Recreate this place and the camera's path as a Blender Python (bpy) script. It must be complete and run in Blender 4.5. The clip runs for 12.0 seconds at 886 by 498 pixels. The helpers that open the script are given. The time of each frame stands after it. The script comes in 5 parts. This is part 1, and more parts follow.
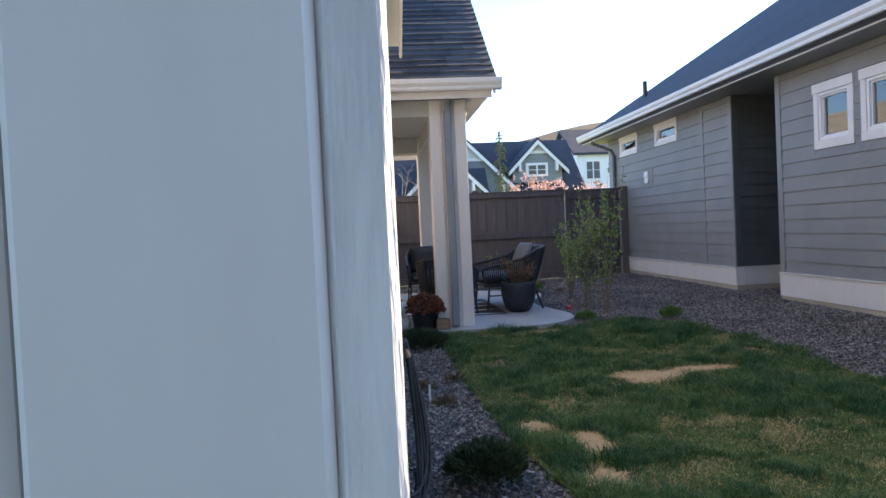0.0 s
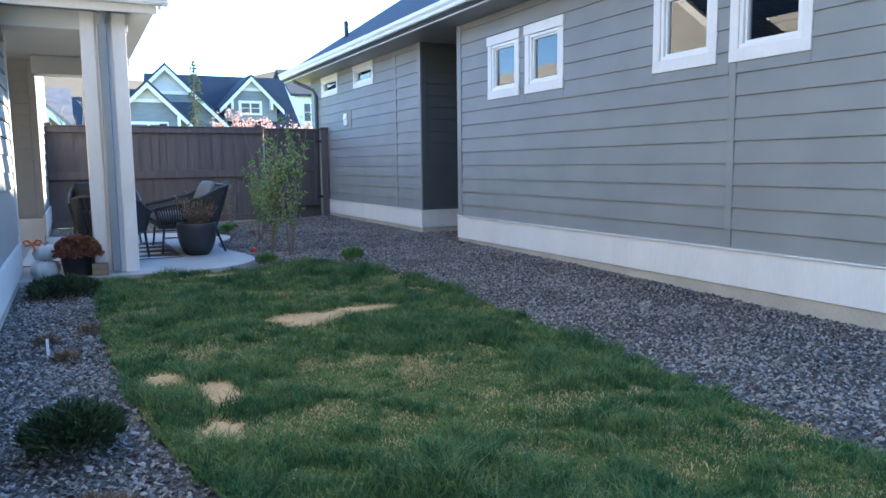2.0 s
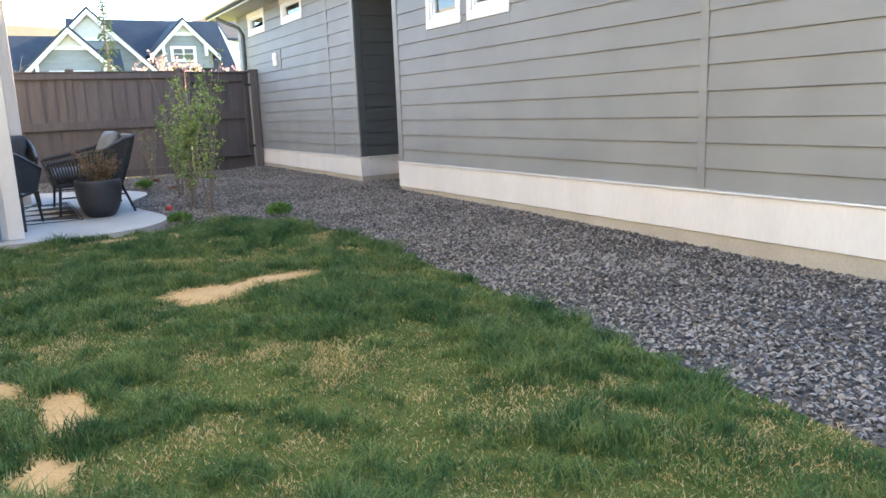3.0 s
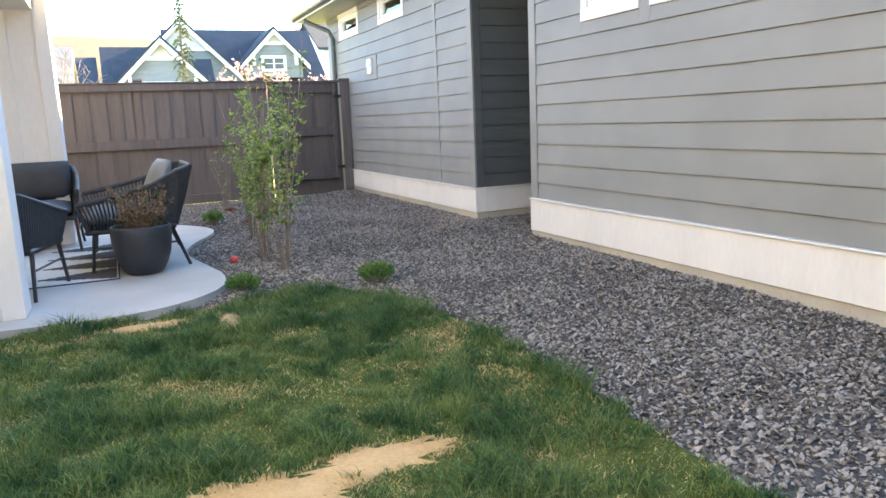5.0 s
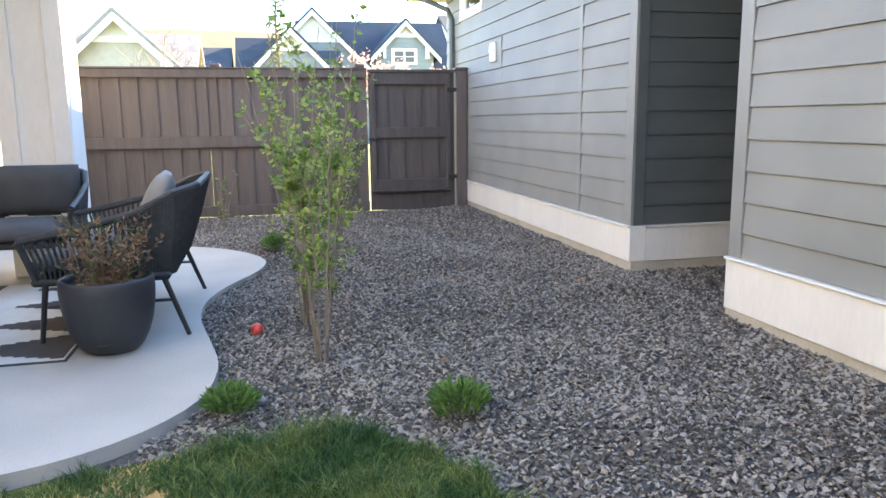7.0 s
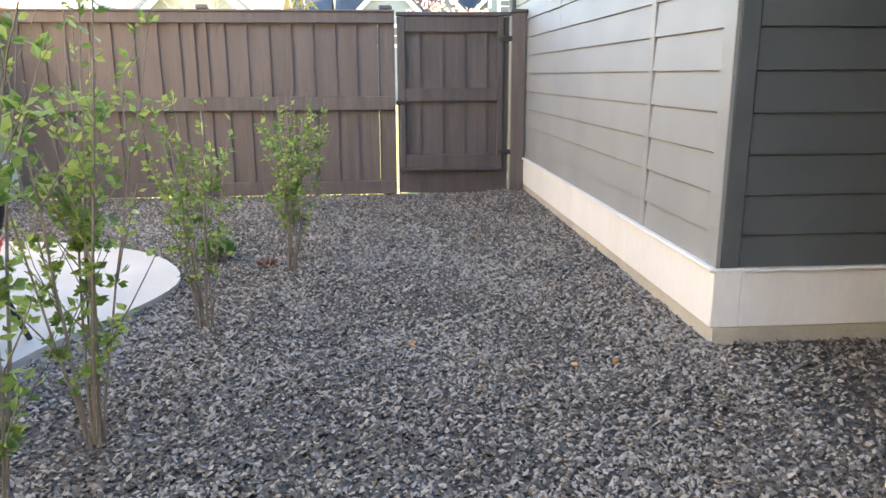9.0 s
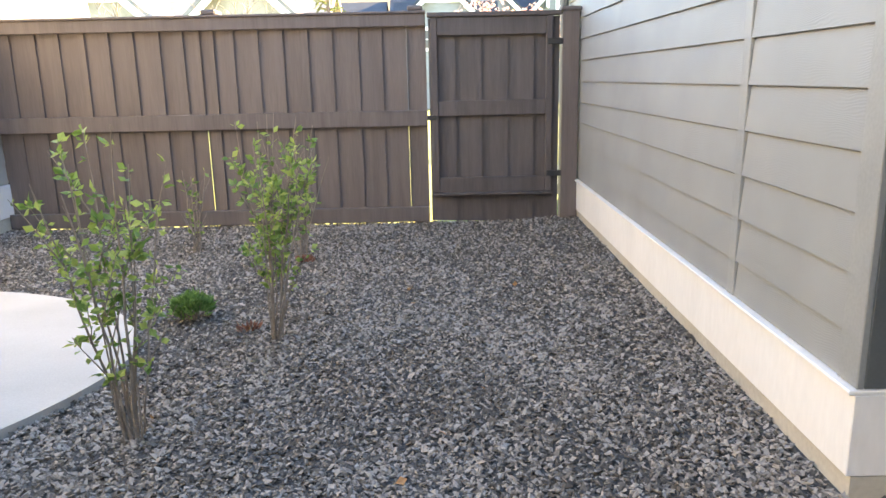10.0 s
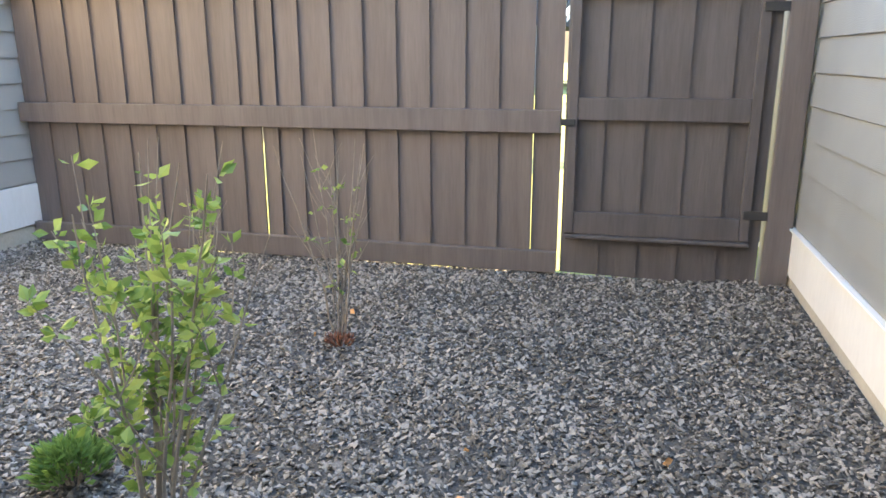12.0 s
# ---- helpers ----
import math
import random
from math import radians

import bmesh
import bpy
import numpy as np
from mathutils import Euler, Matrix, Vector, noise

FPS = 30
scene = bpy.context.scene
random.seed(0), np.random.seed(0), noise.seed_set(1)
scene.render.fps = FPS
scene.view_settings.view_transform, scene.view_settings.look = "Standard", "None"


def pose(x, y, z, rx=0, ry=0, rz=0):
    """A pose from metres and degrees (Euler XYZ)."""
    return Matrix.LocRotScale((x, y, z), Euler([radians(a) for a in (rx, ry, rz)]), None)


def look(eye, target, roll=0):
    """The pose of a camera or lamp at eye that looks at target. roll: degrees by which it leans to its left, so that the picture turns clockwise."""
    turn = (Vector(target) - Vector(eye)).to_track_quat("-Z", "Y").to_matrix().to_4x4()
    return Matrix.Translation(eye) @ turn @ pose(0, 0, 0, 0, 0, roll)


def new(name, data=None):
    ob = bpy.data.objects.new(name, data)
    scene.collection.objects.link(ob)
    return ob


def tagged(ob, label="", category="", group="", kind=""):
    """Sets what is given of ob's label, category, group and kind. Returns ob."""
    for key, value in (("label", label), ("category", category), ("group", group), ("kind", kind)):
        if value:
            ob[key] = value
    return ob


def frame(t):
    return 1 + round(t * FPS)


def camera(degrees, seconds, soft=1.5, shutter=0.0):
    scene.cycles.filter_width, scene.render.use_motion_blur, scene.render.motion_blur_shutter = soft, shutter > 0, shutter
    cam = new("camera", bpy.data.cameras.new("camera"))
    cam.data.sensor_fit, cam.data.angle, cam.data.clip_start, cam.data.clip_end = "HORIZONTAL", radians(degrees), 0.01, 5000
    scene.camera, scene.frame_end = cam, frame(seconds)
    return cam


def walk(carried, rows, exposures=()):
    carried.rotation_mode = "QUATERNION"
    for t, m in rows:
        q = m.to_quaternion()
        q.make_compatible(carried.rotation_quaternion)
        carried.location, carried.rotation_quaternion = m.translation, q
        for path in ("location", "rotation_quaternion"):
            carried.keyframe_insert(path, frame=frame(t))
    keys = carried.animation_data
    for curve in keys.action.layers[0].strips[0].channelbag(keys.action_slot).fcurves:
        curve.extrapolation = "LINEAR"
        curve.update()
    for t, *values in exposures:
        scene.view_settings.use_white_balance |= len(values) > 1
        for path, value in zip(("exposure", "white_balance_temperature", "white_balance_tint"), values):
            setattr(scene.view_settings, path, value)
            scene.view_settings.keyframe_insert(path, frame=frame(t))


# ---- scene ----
cam = camera(62.4, 12.0)
PATH = [
    (0, (0.199, 0.024, 1.202), (0.381, 2.015, 1.146), -2.7),
    (0.5, (0.3, 0.029, 1.137), (0.414, 2.023, 1.033), 1.2),
    (1, (0.37, -0.023, 1.149), (0.733, 1.94, 1.02), -0.2),
    (1.5, (0.504, 0.025, 1.144), (1.126, 1.917, 0.96), -0.3),
    (2, (0.721, 0.191, 1.133), (1.611, 1.967, 0.902), -0.7),
    (2.5, (0.954, 0.507, 1.125), (2.005, 2.182, 0.824), -2.3),
    (3, (1.251, 0.898, 1.073), (2.236, 2.597, 0.692), -2.3),
    (3.5, (1.491, 1.403, 1.068), (2.296, 3.195, 0.69), -1.1),
    (5.5, (2.033, 3.725, 1.222), (2.827, 5.53, 0.887), -2.6),
    (6, (2.239, 4.315, 1.215), (3.065, 6.11, 0.91), -1.9),
    (6.5, (2.486, 4.87, 1.234), (3.152, 6.731, 0.929), -1.1),
    (8.5, (3.799, 6.835, 1.238), (3.973, 8.769, 0.759), -1.1),
    (9, (4.016, 7.328, 1.269), (4.169, 9.268, 0.807), -0.2),
    (9.5, (4.227, 7.858, 1.289), (4.292, 9.805, 0.837), -1.3),
    (10, (4.284, 8.379, 1.337), (4.274, 10.326, 0.882), -1.2),
    (10.5, (4.387, 8.916, 1.368), (4.091, 10.847, 0.941), -1.3),
    (11, (4.458, 9.48, 1.424), (3.923, 11.353, 0.972), -1.5),
    (11.5, (4.496, 9.981, 1.406), (3.978, 11.844, 0.897), -1.3),
    (12, (4.504, 10.517, 1.367), (4.041, 12.395, 0.86), -0.1),
]
walk(cam, [(t, look(eye, target, roll)) for t, eye, target, roll in PATH],
     exposures=[(0.0, 2.5, 6500, 12), (0.5, 1.65, 5100, 6), (1.0, 2.05, 5200, 5), (1.5, 2.6, 5250, 4), (2.0, 3.2, 5600, 4), (2.5, 3.6, 6900, 6), (3.0, 3.85, 7700, 7), (3.7, 4.0, 8000, 7), (6.7, 4.1, 7700, 7), (8.3, 4.5, 8800, 9), (10.0, 4.45, 9000, 9), (11.0, 4.45, 9000, 8), (12.0, 4.75, 8900, 6)])

# ---- light ----
SUN = Vector((1.825, 1.2, 1.0)).normalized()
SUN_EL = math.asin(SUN.z)
SUN_AZ = math.atan2(SUN.x, SUN.y)
world = bpy.data.worlds.new("sky")
scene.world = world
world.use_nodes = True
wn = world.node_tree.nodes
sky = wn.new("ShaderNodeTexSky")
sky.sky_type = 'NISHITA'
sky.sun_disc = False
sky.sun_elevation = SUN_EL
sky.sun_rotation = SUN_AZ
sky.air_density, sky.dust_density, sky.ozone_density = 0.75, 0.1, 3.0
world.node_tree.links.new(sky.outputs[0], wn["Background"].inputs[0])
wn["Background"].inputs[1].default_value = 0.10
sun_data = bpy.data.lights.new("sun", 'SUN')
sun_data.energy, sun_data.angle, sun_data.color = 2.9, radians(0.7), (1.0, 0.81, 0.58)
sun = new("sun", sun_data)
sun.matrix_world = look((20, 20, 20), Vector((20, 20, 20)) - SUN)

# ---- materials ----


def nodes_of(name):
    m = bpy.data.materials.new(name)
    m.use_nodes = True
    nt = m.node_tree
    return m, nt, nt.nodes["Principled BSDF"], nt.nodes, nt.links


def surface(name, c1, c2, rough=0.6, scale=4.0, stretch=(1, 1, 1), fine=60.0, bump=0.15, bump_dist=0.004,
            metal=0.0, island=0.0, obj_var=0.0, c3=None, spec=0.5):
    """Two colours mixed by a broad noise, speckled by a fine one, with fine relief."""
    m, nt, bsdf, nd, ln = nodes_of(name)
    tc = nd.new("ShaderNodeTexCoord")
    mp = nd.new("ShaderNodeMapping")
    mp.inputs["Scale"].default_value = stretch
    ln.new(tc.outputs["Object"], mp.inputs[0])
    n1 = nd.new("ShaderNodeTexNoise")
    n1.inputs["Scale"].default_value, n1.inputs["Detail"].default_value = scale, 5
    n2 = nd.new("ShaderNodeTexNoise")
    n2.inputs["Scale"].default_value, n2.inputs["Detail"].default_value = fine, 4
    ln.new(mp.outputs[0], n1.inputs[0])
    ln.new(mp.outputs[0], n2.inputs[0])
    add = nd.new("ShaderNodeMath")
    add.operation = 'MULTIPLY_ADD'
    ln.new(n2.outputs[0], add.inputs[0])
    add.inputs[1].default_value = 0.6
    ln.new(n1.outputs[0], add.inputs[2])
    val = add.outputs[0]
    for amount, node, out in ((obj_var, "ShaderNodeObjectInfo", "Random"), (island, "ShaderNodeNewGeometry", "Random Per Island")):
        if amount:
            src = nd.new(node)
            ma = nd.new("ShaderNodeMath")
            ma.operation = 'MULTIPLY_ADD'
            ln.new(src.outputs[out], ma.inputs[0])
            ma.inputs[1].default_value = amount
            ln.new(val, ma.inputs[2])
            sub = nd.new("ShaderNodeMath")
            sub.operation = 'SUBTRACT'
            ln.new(ma.outputs[0], sub.inputs[0])
            sub.inputs[1].default_value = amount / 2
            val = sub.outputs[0]
    ramp = nd.new("ShaderNodeValToRGB")
    ramp.color_ramp.elements[0].position, ramp.color_ramp.elements[0].color = 0.5, (*c1, 1)
    ramp.color_ramp.elements[1].position, ramp.color_ramp.elements[1].color = 1.1 if c3 is None else 0.8, (*c2, 1)
    if c3 is not None:
        e = ramp.color_ramp.elements.new(1.0)
        e.color = (*c3, 1)
    ramp.color_ramp.elements[1].position = min(1.0, ramp.color_ramp.elements[1].position)
    ln.new(val, ramp.inputs[0])
    ln.new(ramp.outputs[0], bsdf.inputs["Base Color"])
    bsdf.inputs["Roughness"].default_value = rough
    bsdf.inputs["Metallic"].default_value = metal
    bsdf.inputs["Specular IOR Level"].default_value = spec
    if bump:
        b = nd.new("ShaderNodeBump")
        b.inputs["Strength"].default_value, b.inputs["Distance"].default_value = bump, bump_dist
        ln.new(n2.outputs[0], b.inputs["Height"])
        ln.new(b.outputs[0], bsdf.inputs["Normal"])
    return m


def siding(name, c1, c2, along, grain=0.5, rough=0.55):
    """Painted fibre-cement plank with pressed cedar grain that runs along one axis."""
    m, nt, bsdf, nd, ln = nodes_of(name)
    tc = nd.new("ShaderNodeTexCoord")
    oi = nd.new("ShaderNodeObjectInfo")
    mul = nd.new("ShaderNodeVectorMath")
    mul.operation = 'MULTIPLY_ADD'
    cmb = nd.new("ShaderNodeCombineXYZ")
    for i in range(3):
        ln.new(oi.outputs["Random"], cmb.inputs[i])
    ln.new(cmb.outputs[0], mul.inputs[0])
    mul.inputs[1].default_value = (37, 53, 71)
    ln.new(tc.outputs["Object"], mul.inputs[2])
    mp = nd.new("ShaderNodeMapping")
    mp.inputs["Scale"].default_value = (2.0, 1.5, 3.6) if along == "y" else (1.5, 2.0, 3.6)
    ln.new(mul.outputs[0], mp.inputs[0])
    n1 = nd.new("ShaderNodeTexNoise")
    n1.inputs["Scale"].default_value, n1.inputs["Detail"].default_value = 1.6, 1.2
    ln.new(mp.outputs[0], n1.inputs[0])
    wz = nd.new("ShaderNodeSeparateXYZ")
    ln.new(tc.outputs["Object"], wz.inputs[0])
    lines = nd.new("ShaderNodeMath")
    lines.operation = 'MULTIPLY'
    ln.new(wz.outputs[2], lines.inputs[0])
    lines.inputs[1].default_value = 820.0
    wv = nd.new("ShaderNodeMath")
    wv.operation = 'MULTIPLY_ADD'
    ln.new(n1.outputs[0], wv.inputs[0])
    wv.inputs[1].default_value = 105.0
    ln.new(lines.outputs[0], wv.inputs[2])
    n3 = nd.new("ShaderNodeTexNoise")
    n3.inputs["Scale"].default_value, n3.inputs["Detail"].default_value = 9.0, 3
    ln.new(mp.outputs[0], n3.inputs[0])
    wob = nd.new("ShaderNodeMath")
    wob.operation = 'MULTIPLY_ADD'
    ln.new(n3.outputs[0], wob.inputs[0])
    wob.inputs[1].default_value = 13.0
    ln.new(wv.outputs[0], wob.inputs[2])
    wave = nd.new("ShaderNodeMath")
    wave.operation = 'SINE'
    ln.new(wob.outputs[0], wave.inputs[0])
    n4 = nd.new("ShaderNodeTexNoise")
    n4.inputs["Scale"].default_value, n4.inputs["Detail"].default_value = 2.6, 3
    ln.new(mul.outputs[0], n4.inputs[0])
    deep = nd.new("ShaderNodeMapRange")
    deep.inputs[1].default_value, deep.inputs[2].default_value = 0.36, 0.66
    deep.inputs[3].default_value, deep.inputs[4].default_value = 0.08, 1.0
    ln.new(n4.outputs[0], deep.inputs[0])
    sn = nd.new("ShaderNodeMath")
    sn.operation = 'MULTIPLY'
    ln.new(wave.outputs[0], sn.inputs[0])
    ln.new(deep.outputs[0], sn.inputs[1])
    n2 = nd.new("ShaderNodeTexNoise")
    n2.inputs["Scale"].default_value, n2.inputs["Detail"].default_value = 2.0, 6
    ln.new(tc.outputs["Object"], n2.inputs[0])
    ramp = nd.new("ShaderNodeValToRGB")
    ramp.color_ramp.elements[0].position, ramp.color_ramp.elements[0].color = 0.3, (*c1, 1)
    ramp.color_ramp.elements[1].position, ramp.color_ramp.elements[1].color = 0.75, (*c2, 1)
    ln.new(n2.outputs[0], ramp.inputs[0])
    ln.new(ramp.outputs[0], bsdf.inputs["Base Color"])
    bsdf.inputs["Roughness"].default_value = rough
    b = nd.new("ShaderNodeBump")
    b.inputs["Strength"].default_value, b.inputs["Distance"].default_value = grain, 0.0010
    ln.new(sn.outputs[0], b.inputs["Height"])
    ln.new(b.outputs[0], bsdf.inputs["Normal"])
    return m


def glass_pane(name, ior=2.1, even=0.0):
    m, nt, bsdf, nd, ln = nodes_of(name)
    nd.remove(bsdf)
    fr = nd.new("ShaderNodeFresnel")
    fr.inputs[0].default_value = ior
    tr = nd.new("ShaderNodeBsdfTransparent")
    tr.inputs[0].default_value = (0.82, 0.86, 0.86, 1)
    gl = nd.new("ShaderNodeBsdfGlossy")
    gl.inputs["Roughness"].default_value = 0.01
    mx = nd.new("ShaderNodeMixShader")
    if even:
        mx.inputs[0].default_value = even
    else:
        ln.new(fr.outputs[0], mx.inputs[0])
    ln.new(tr.outputs[0], mx.inputs[1])
    ln.new(gl.outputs[0], mx.inputs[2])
    ln.new(mx.outputs[0], nd["Material Output"].inputs[0])
    return m


M_LIGHT_SIDING = siding("pale grey siding", (0.335, 0.328, 0.305), (0.385, 0.377, 0.35), "y", 0.3)
M_LIGHT_SIDING_X = siding("pale grey siding end", (0.335, 0.328, 0.305), (0.385, 0.377, 0.35), "x", 0.3)
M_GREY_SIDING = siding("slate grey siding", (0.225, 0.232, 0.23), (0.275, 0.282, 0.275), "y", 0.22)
# Much darker than the slate grey, for the south-facing and recess walls.
M_GREY_SIDING_X = siding("charcoal lap siding", (0.080, 0.092, 0.095), (0.105, 0.118, 0.120), "x", 0.3)
M_CHARCOAL_TRIM = surface("charcoal trim", (0.080, 0.092, 0.095), (0.105, 0.118, 0.120), 0.5, 3, fine=80)
M_GREY_TRIM = surface("slate grey trim paint", (0.225, 0.232, 0.23), (0.275, 0.282, 0.275), 0.5, 3, fine=80)
M_WHITE = surface("white trim paint", (0.73, 0.71, 0.68), (0.82, 0.80, 0.77), 0.45, 3, stretch=(1, 1, 0.3), fine=40, bump=0.25)
M_WORN = surface("worn white trim paint", (0.58, 0.58, 0.58), (0.79, 0.78, 0.76), 0.5, 5, stretch=(9, 9, 1.2), fine=22, bump=0.7, c3=(0.83, 0.82, 0.80))
M_VINYL = surface("white vinyl", (0.80, 0.80, 0.80), (0.85, 0.85, 0.84), 0.3, 6, fine=90, bump=0.03)
M_GUTTER = surface("white gutter metal", (0.72, 0.72, 0.72), (0.80, 0.80, 0.79), 0.35, 2, fine=30, bump=0.05)
M_DOWNSPOUT = surface("blue-grey downspout metal", (0.22, 0.25, 0.28), (0.28, 0.31, 0.34), 0.4, 3, fine=40, bump=0.05)
M_SOFFIT = surface("pale soffit paint", (0.55, 0.56, 0.54), (0.62, 0.62, 0.60), 0.6, 2, fine=50)
M_CONCRETE = surface("foundation concrete", (0.40, 0.365, 0.30), (0.53, 0.49, 0.41), 0.85, 3, fine=45, bump=0.4)
M_SLAB = surface("broom-finished concrete", (0.36, 0.348, 0.325), (0.46, 0.446, 0.42), 0.8, 1.6, fine=120, bump=0.25)
M_FENCE = surface("dark brown stained cedar", (0.094, 0.077, 0.073), (0.136, 0.113, 0.108), 0.65, 2.5, stretch=(6, 6, 0.5), fine=14, bump=0.5, obj_var=0.12)
M_GATE = surface("darker stained gate cedar", (0.060, 0.051, 0.051), (0.092, 0.079, 0.079), 0.6, 2.5, stretch=(6, 6, 0.5), fine=14, bump=0.5, obj_var=0.12)
M_SHINGLE = surface("charcoal asphalt shingle", (0.035, 0.037, 0.04), (0.085, 0.085, 0.085), 0.9, 3, fine=140, bump=0.6, obj_var=0.5, island=0.4)
M_GRAVEL_BED = surface("dark gravel bed", (0.042, 0.040, 0.039), (0.11, 0.104, 0.10), 0.95, 30, fine=70, bump=1.0, bump_dist=0.02)
M_STONE = surface("crushed basalt", (0.097, 0.086, 0.076), (0.172, 0.153, 0.136), 0.75, 1.2, fine=120, bump=0.3, island=0.9, c3=(0.33, 0.298, 0.268), spec=0.35)
M_SOIL = surface("dry straw and soil", (0.42, 0.25, 0.10), (0.58, 0.38, 0.18), 0.95, 6, fine=60, bump=0.8, bump_dist=0.01)
M_TURF = surface("turf under the blades", (0.040, 0.066, 0.016), (0.105, 0.115, 0.034), 0.95, 3, fine=40, bump=0.8, bump_dist=0.01, spec=0.05)
M_GRASS = surface("grass blade", (0.024, 0.078, 0.030), (0.085, 0.175, 0.058), 0.55, 3.4, fine=11, bump=0, island=0.45, c3=(0.24, 0.29, 0.10), spec=0.3)
M_STRAW = surface("dead grass blade", (0.36, 0.27, 0.12), (0.58, 0.44, 0.22), 0.8, 2, fine=9, bump=0, island=0.5)
M_FAR_GROUND = surface("sunlit lawn and earth", (0.10, 0.16, 0.035), (0.27, 0.28, 0.09), 0.95, 0.3, fine=4, bump=0.3)
M_HILL = surface("dry hillside scrub", (0.055, 0.040, 0.021), (0.11, 0.082, 0.044), 0.95, 0.02, fine=0.35, bump=0)
M_DARK_ROOF = surface("blue-black shingle", (0.025, 0.032, 0.045), (0.045, 0.052, 0.065), 0.85, 1.5, fine=18, bump=0.2)
M_HOUSE_GREY = surface("grey shingle siding", (0.19, 0.205, 0.215), (0.25, 0.265, 0.27), 0.75, 1.5, stretch=(1, 1, 6), fine=8, bump=0.2)
M_HOUSE_DARK = surface("charcoal siding", (0.045, 0.047, 0.05), (0.065, 0.067, 0.07), 0.8, 1.5, stretch=(1, 1, 6), fine=8, bump=0.2)
M_HOUSE_PALE = surface("pale gable panel", (0.55, 0.52, 0.47), (0.63, 0.60, 0.55), 0.7, 2, fine=12, bump=0.1)
M_HOUSE_BROWN = surface("tan siding", (0.33, 0.29, 0.24), (0.42, 0.37, 0.31), 0.75, 1.5, fine=8, bump=0.1)
M_GLASS = glass_pane("window glass")
M_GLASS_MATT = glass_pane("window glass with a screen", 1.03, 0.06)
# Interior dimness is put into this grey, for backing panels and far panes.
M_ROOM_DARK = surface("dark grey for dim interiors", (0.10, 0.10, 0.10), (0.14, 0.135, 0.13), 0.9, 2, fine=10, bump=0)
M_BLIND = surface("roller blind fabric", (0.26, 0.245, 0.215), (0.31, 0.292, 0.258), 0.85, 4, fine=120, bump=0.05)
M_BLACK = surface("black powder-coated metal", (0.018, 0.019, 0.021), (0.03, 0.031, 0.034), 0.4, 8, fine=90, bump=0.1)
M_WICKER = surface("black rope weave", (0.016, 0.018, 0.021), (0.042, 0.045, 0.050), 0.6, 30, fine=160, bump=0.6)
M_CUSHION = surface("charcoal cushion fabric", (0.065, 0.068, 0.075), (0.10, 0.104, 0.112), 0.9, 5, fine=300, bump=0.3)
M_PILLOW = surface("grey pillow fabric", (0.18, 0.19, 0.20), (0.25, 0.26, 0.27), 0.9, 6, fine=200, bump=0.3)
M_PLANTER = surface("charcoal resin planter", (0.020, 0.023, 0.029), (0.034, 0.038, 0.046), 0.5, 5, fine=60, bump=0.15)
M_RUG_LIGHT = surface("cream woven rug", (0.60, 0.59, 0.56), (0.70, 0.69, 0.65), 0.9, 8, fine=260, bump=0.4)
M_RUG_DARK = surface("brown-black woven rug", (0.055, 0.048, 0.046), (0.085, 0.078, 0.075), 0.9, 8, fine=260, bump=0.4)
M_GREEN_TOY = surface("lime green plastic", (0.16, 0.42, 0.05), (0.20, 0.50, 0.07), 0.35, 3, fine=40, bump=0.03)
M_RED_TOY = surface("red plastic", (0.55, 0.05, 0.04), (0.65, 0.08, 0.06), 0.35, 3, fine=40, bump=0.03)
M_WHITE_PUMPKIN = surface("white pumpkin rind", (0.58, 0.58, 0.56), (0.68, 0.68, 0.66), 0.5, 6, fine=50, bump=0.1)
M_ORANGE = surface("orange ribbon", (0.60, 0.14, 0.05), (0.70, 0.22, 0.08), 0.6, 8, fine=60, bump=0.1)
M_MUM = surface("dried rust-coloured flowers", (0.14, 0.055, 0.035), (0.30, 0.13, 0.08), 0.9, 12, fine=60, bump=0.2, island=0.6)
M_WOOD = surface("weathered wood box", (0.20, 0.14, 0.09), (0.31, 0.23, 0.15), 0.8, 4, stretch=(1, 1, 6), fine=30, bump=0.4)
M_BARK = surface("grey-brown stem bark", (0.16, 0.13, 0.105), (0.28, 0.24, 0.20), 0.85, 12, fine=70, bump=0.4)
M_LEAF = surface("spring green leaf", (0.115, 0.21, 0.05), (0.225, 0.34, 0.085), 0.5, 3, fine=12, bump=0, island=0.7, c3=(0.37, 0.46, 0.13))
M_EVERGREEN = surface("dark evergreen needle", (0.022, 0.045, 0.018), (0.055, 0.085, 0.03), 0.7, 6, fine=30, bump=0, island=0.5)
M_TUFT = surface("fresh green foliage", (0.085, 0.18, 0.045), (0.19, 0.32, 0.09), 0.6, 6, fine=20, bump=0, island=0.6)
M_DRY_STALK = surface("dry brown stalks", (0.12, 0.08, 0.05), (0.24, 0.16, 0.10), 0.9, 9, fine=40, bump=0, island=0.6)
M_CONIFER = surface("yellow-green conifer", (0.10, 0.15, 0.04), (0.22, 0.28, 0.08), 0.8, 4, fine=12, bump=0, island=0.5)
M_BLOSSOM = surface("pink blossom", (0.55, 0.32, 0.30), (0.75, 0.52, 0.46), 0.8, 6, fine=14, bump=0, island=0.6)
M_HOSE = surface("black rubber hose", (0.012, 0.013, 0.015), (0.025, 0.026, 0.029), 0.45, 10, fine=60, bump=0.1)
M_BRASS = surface("rusty brass tap", (0.30, 0.15, 0.10), (0.42, 0.24, 0.15), 0.45, 14, fine=60, bump=0.2, metal=0.5)
M_STEEL = surface("grey steel", (0.30, 0.31, 0.32), (0.40, 0.41, 0.42), 0.4, 8, fine=60, bump=0.05, metal=0.7)
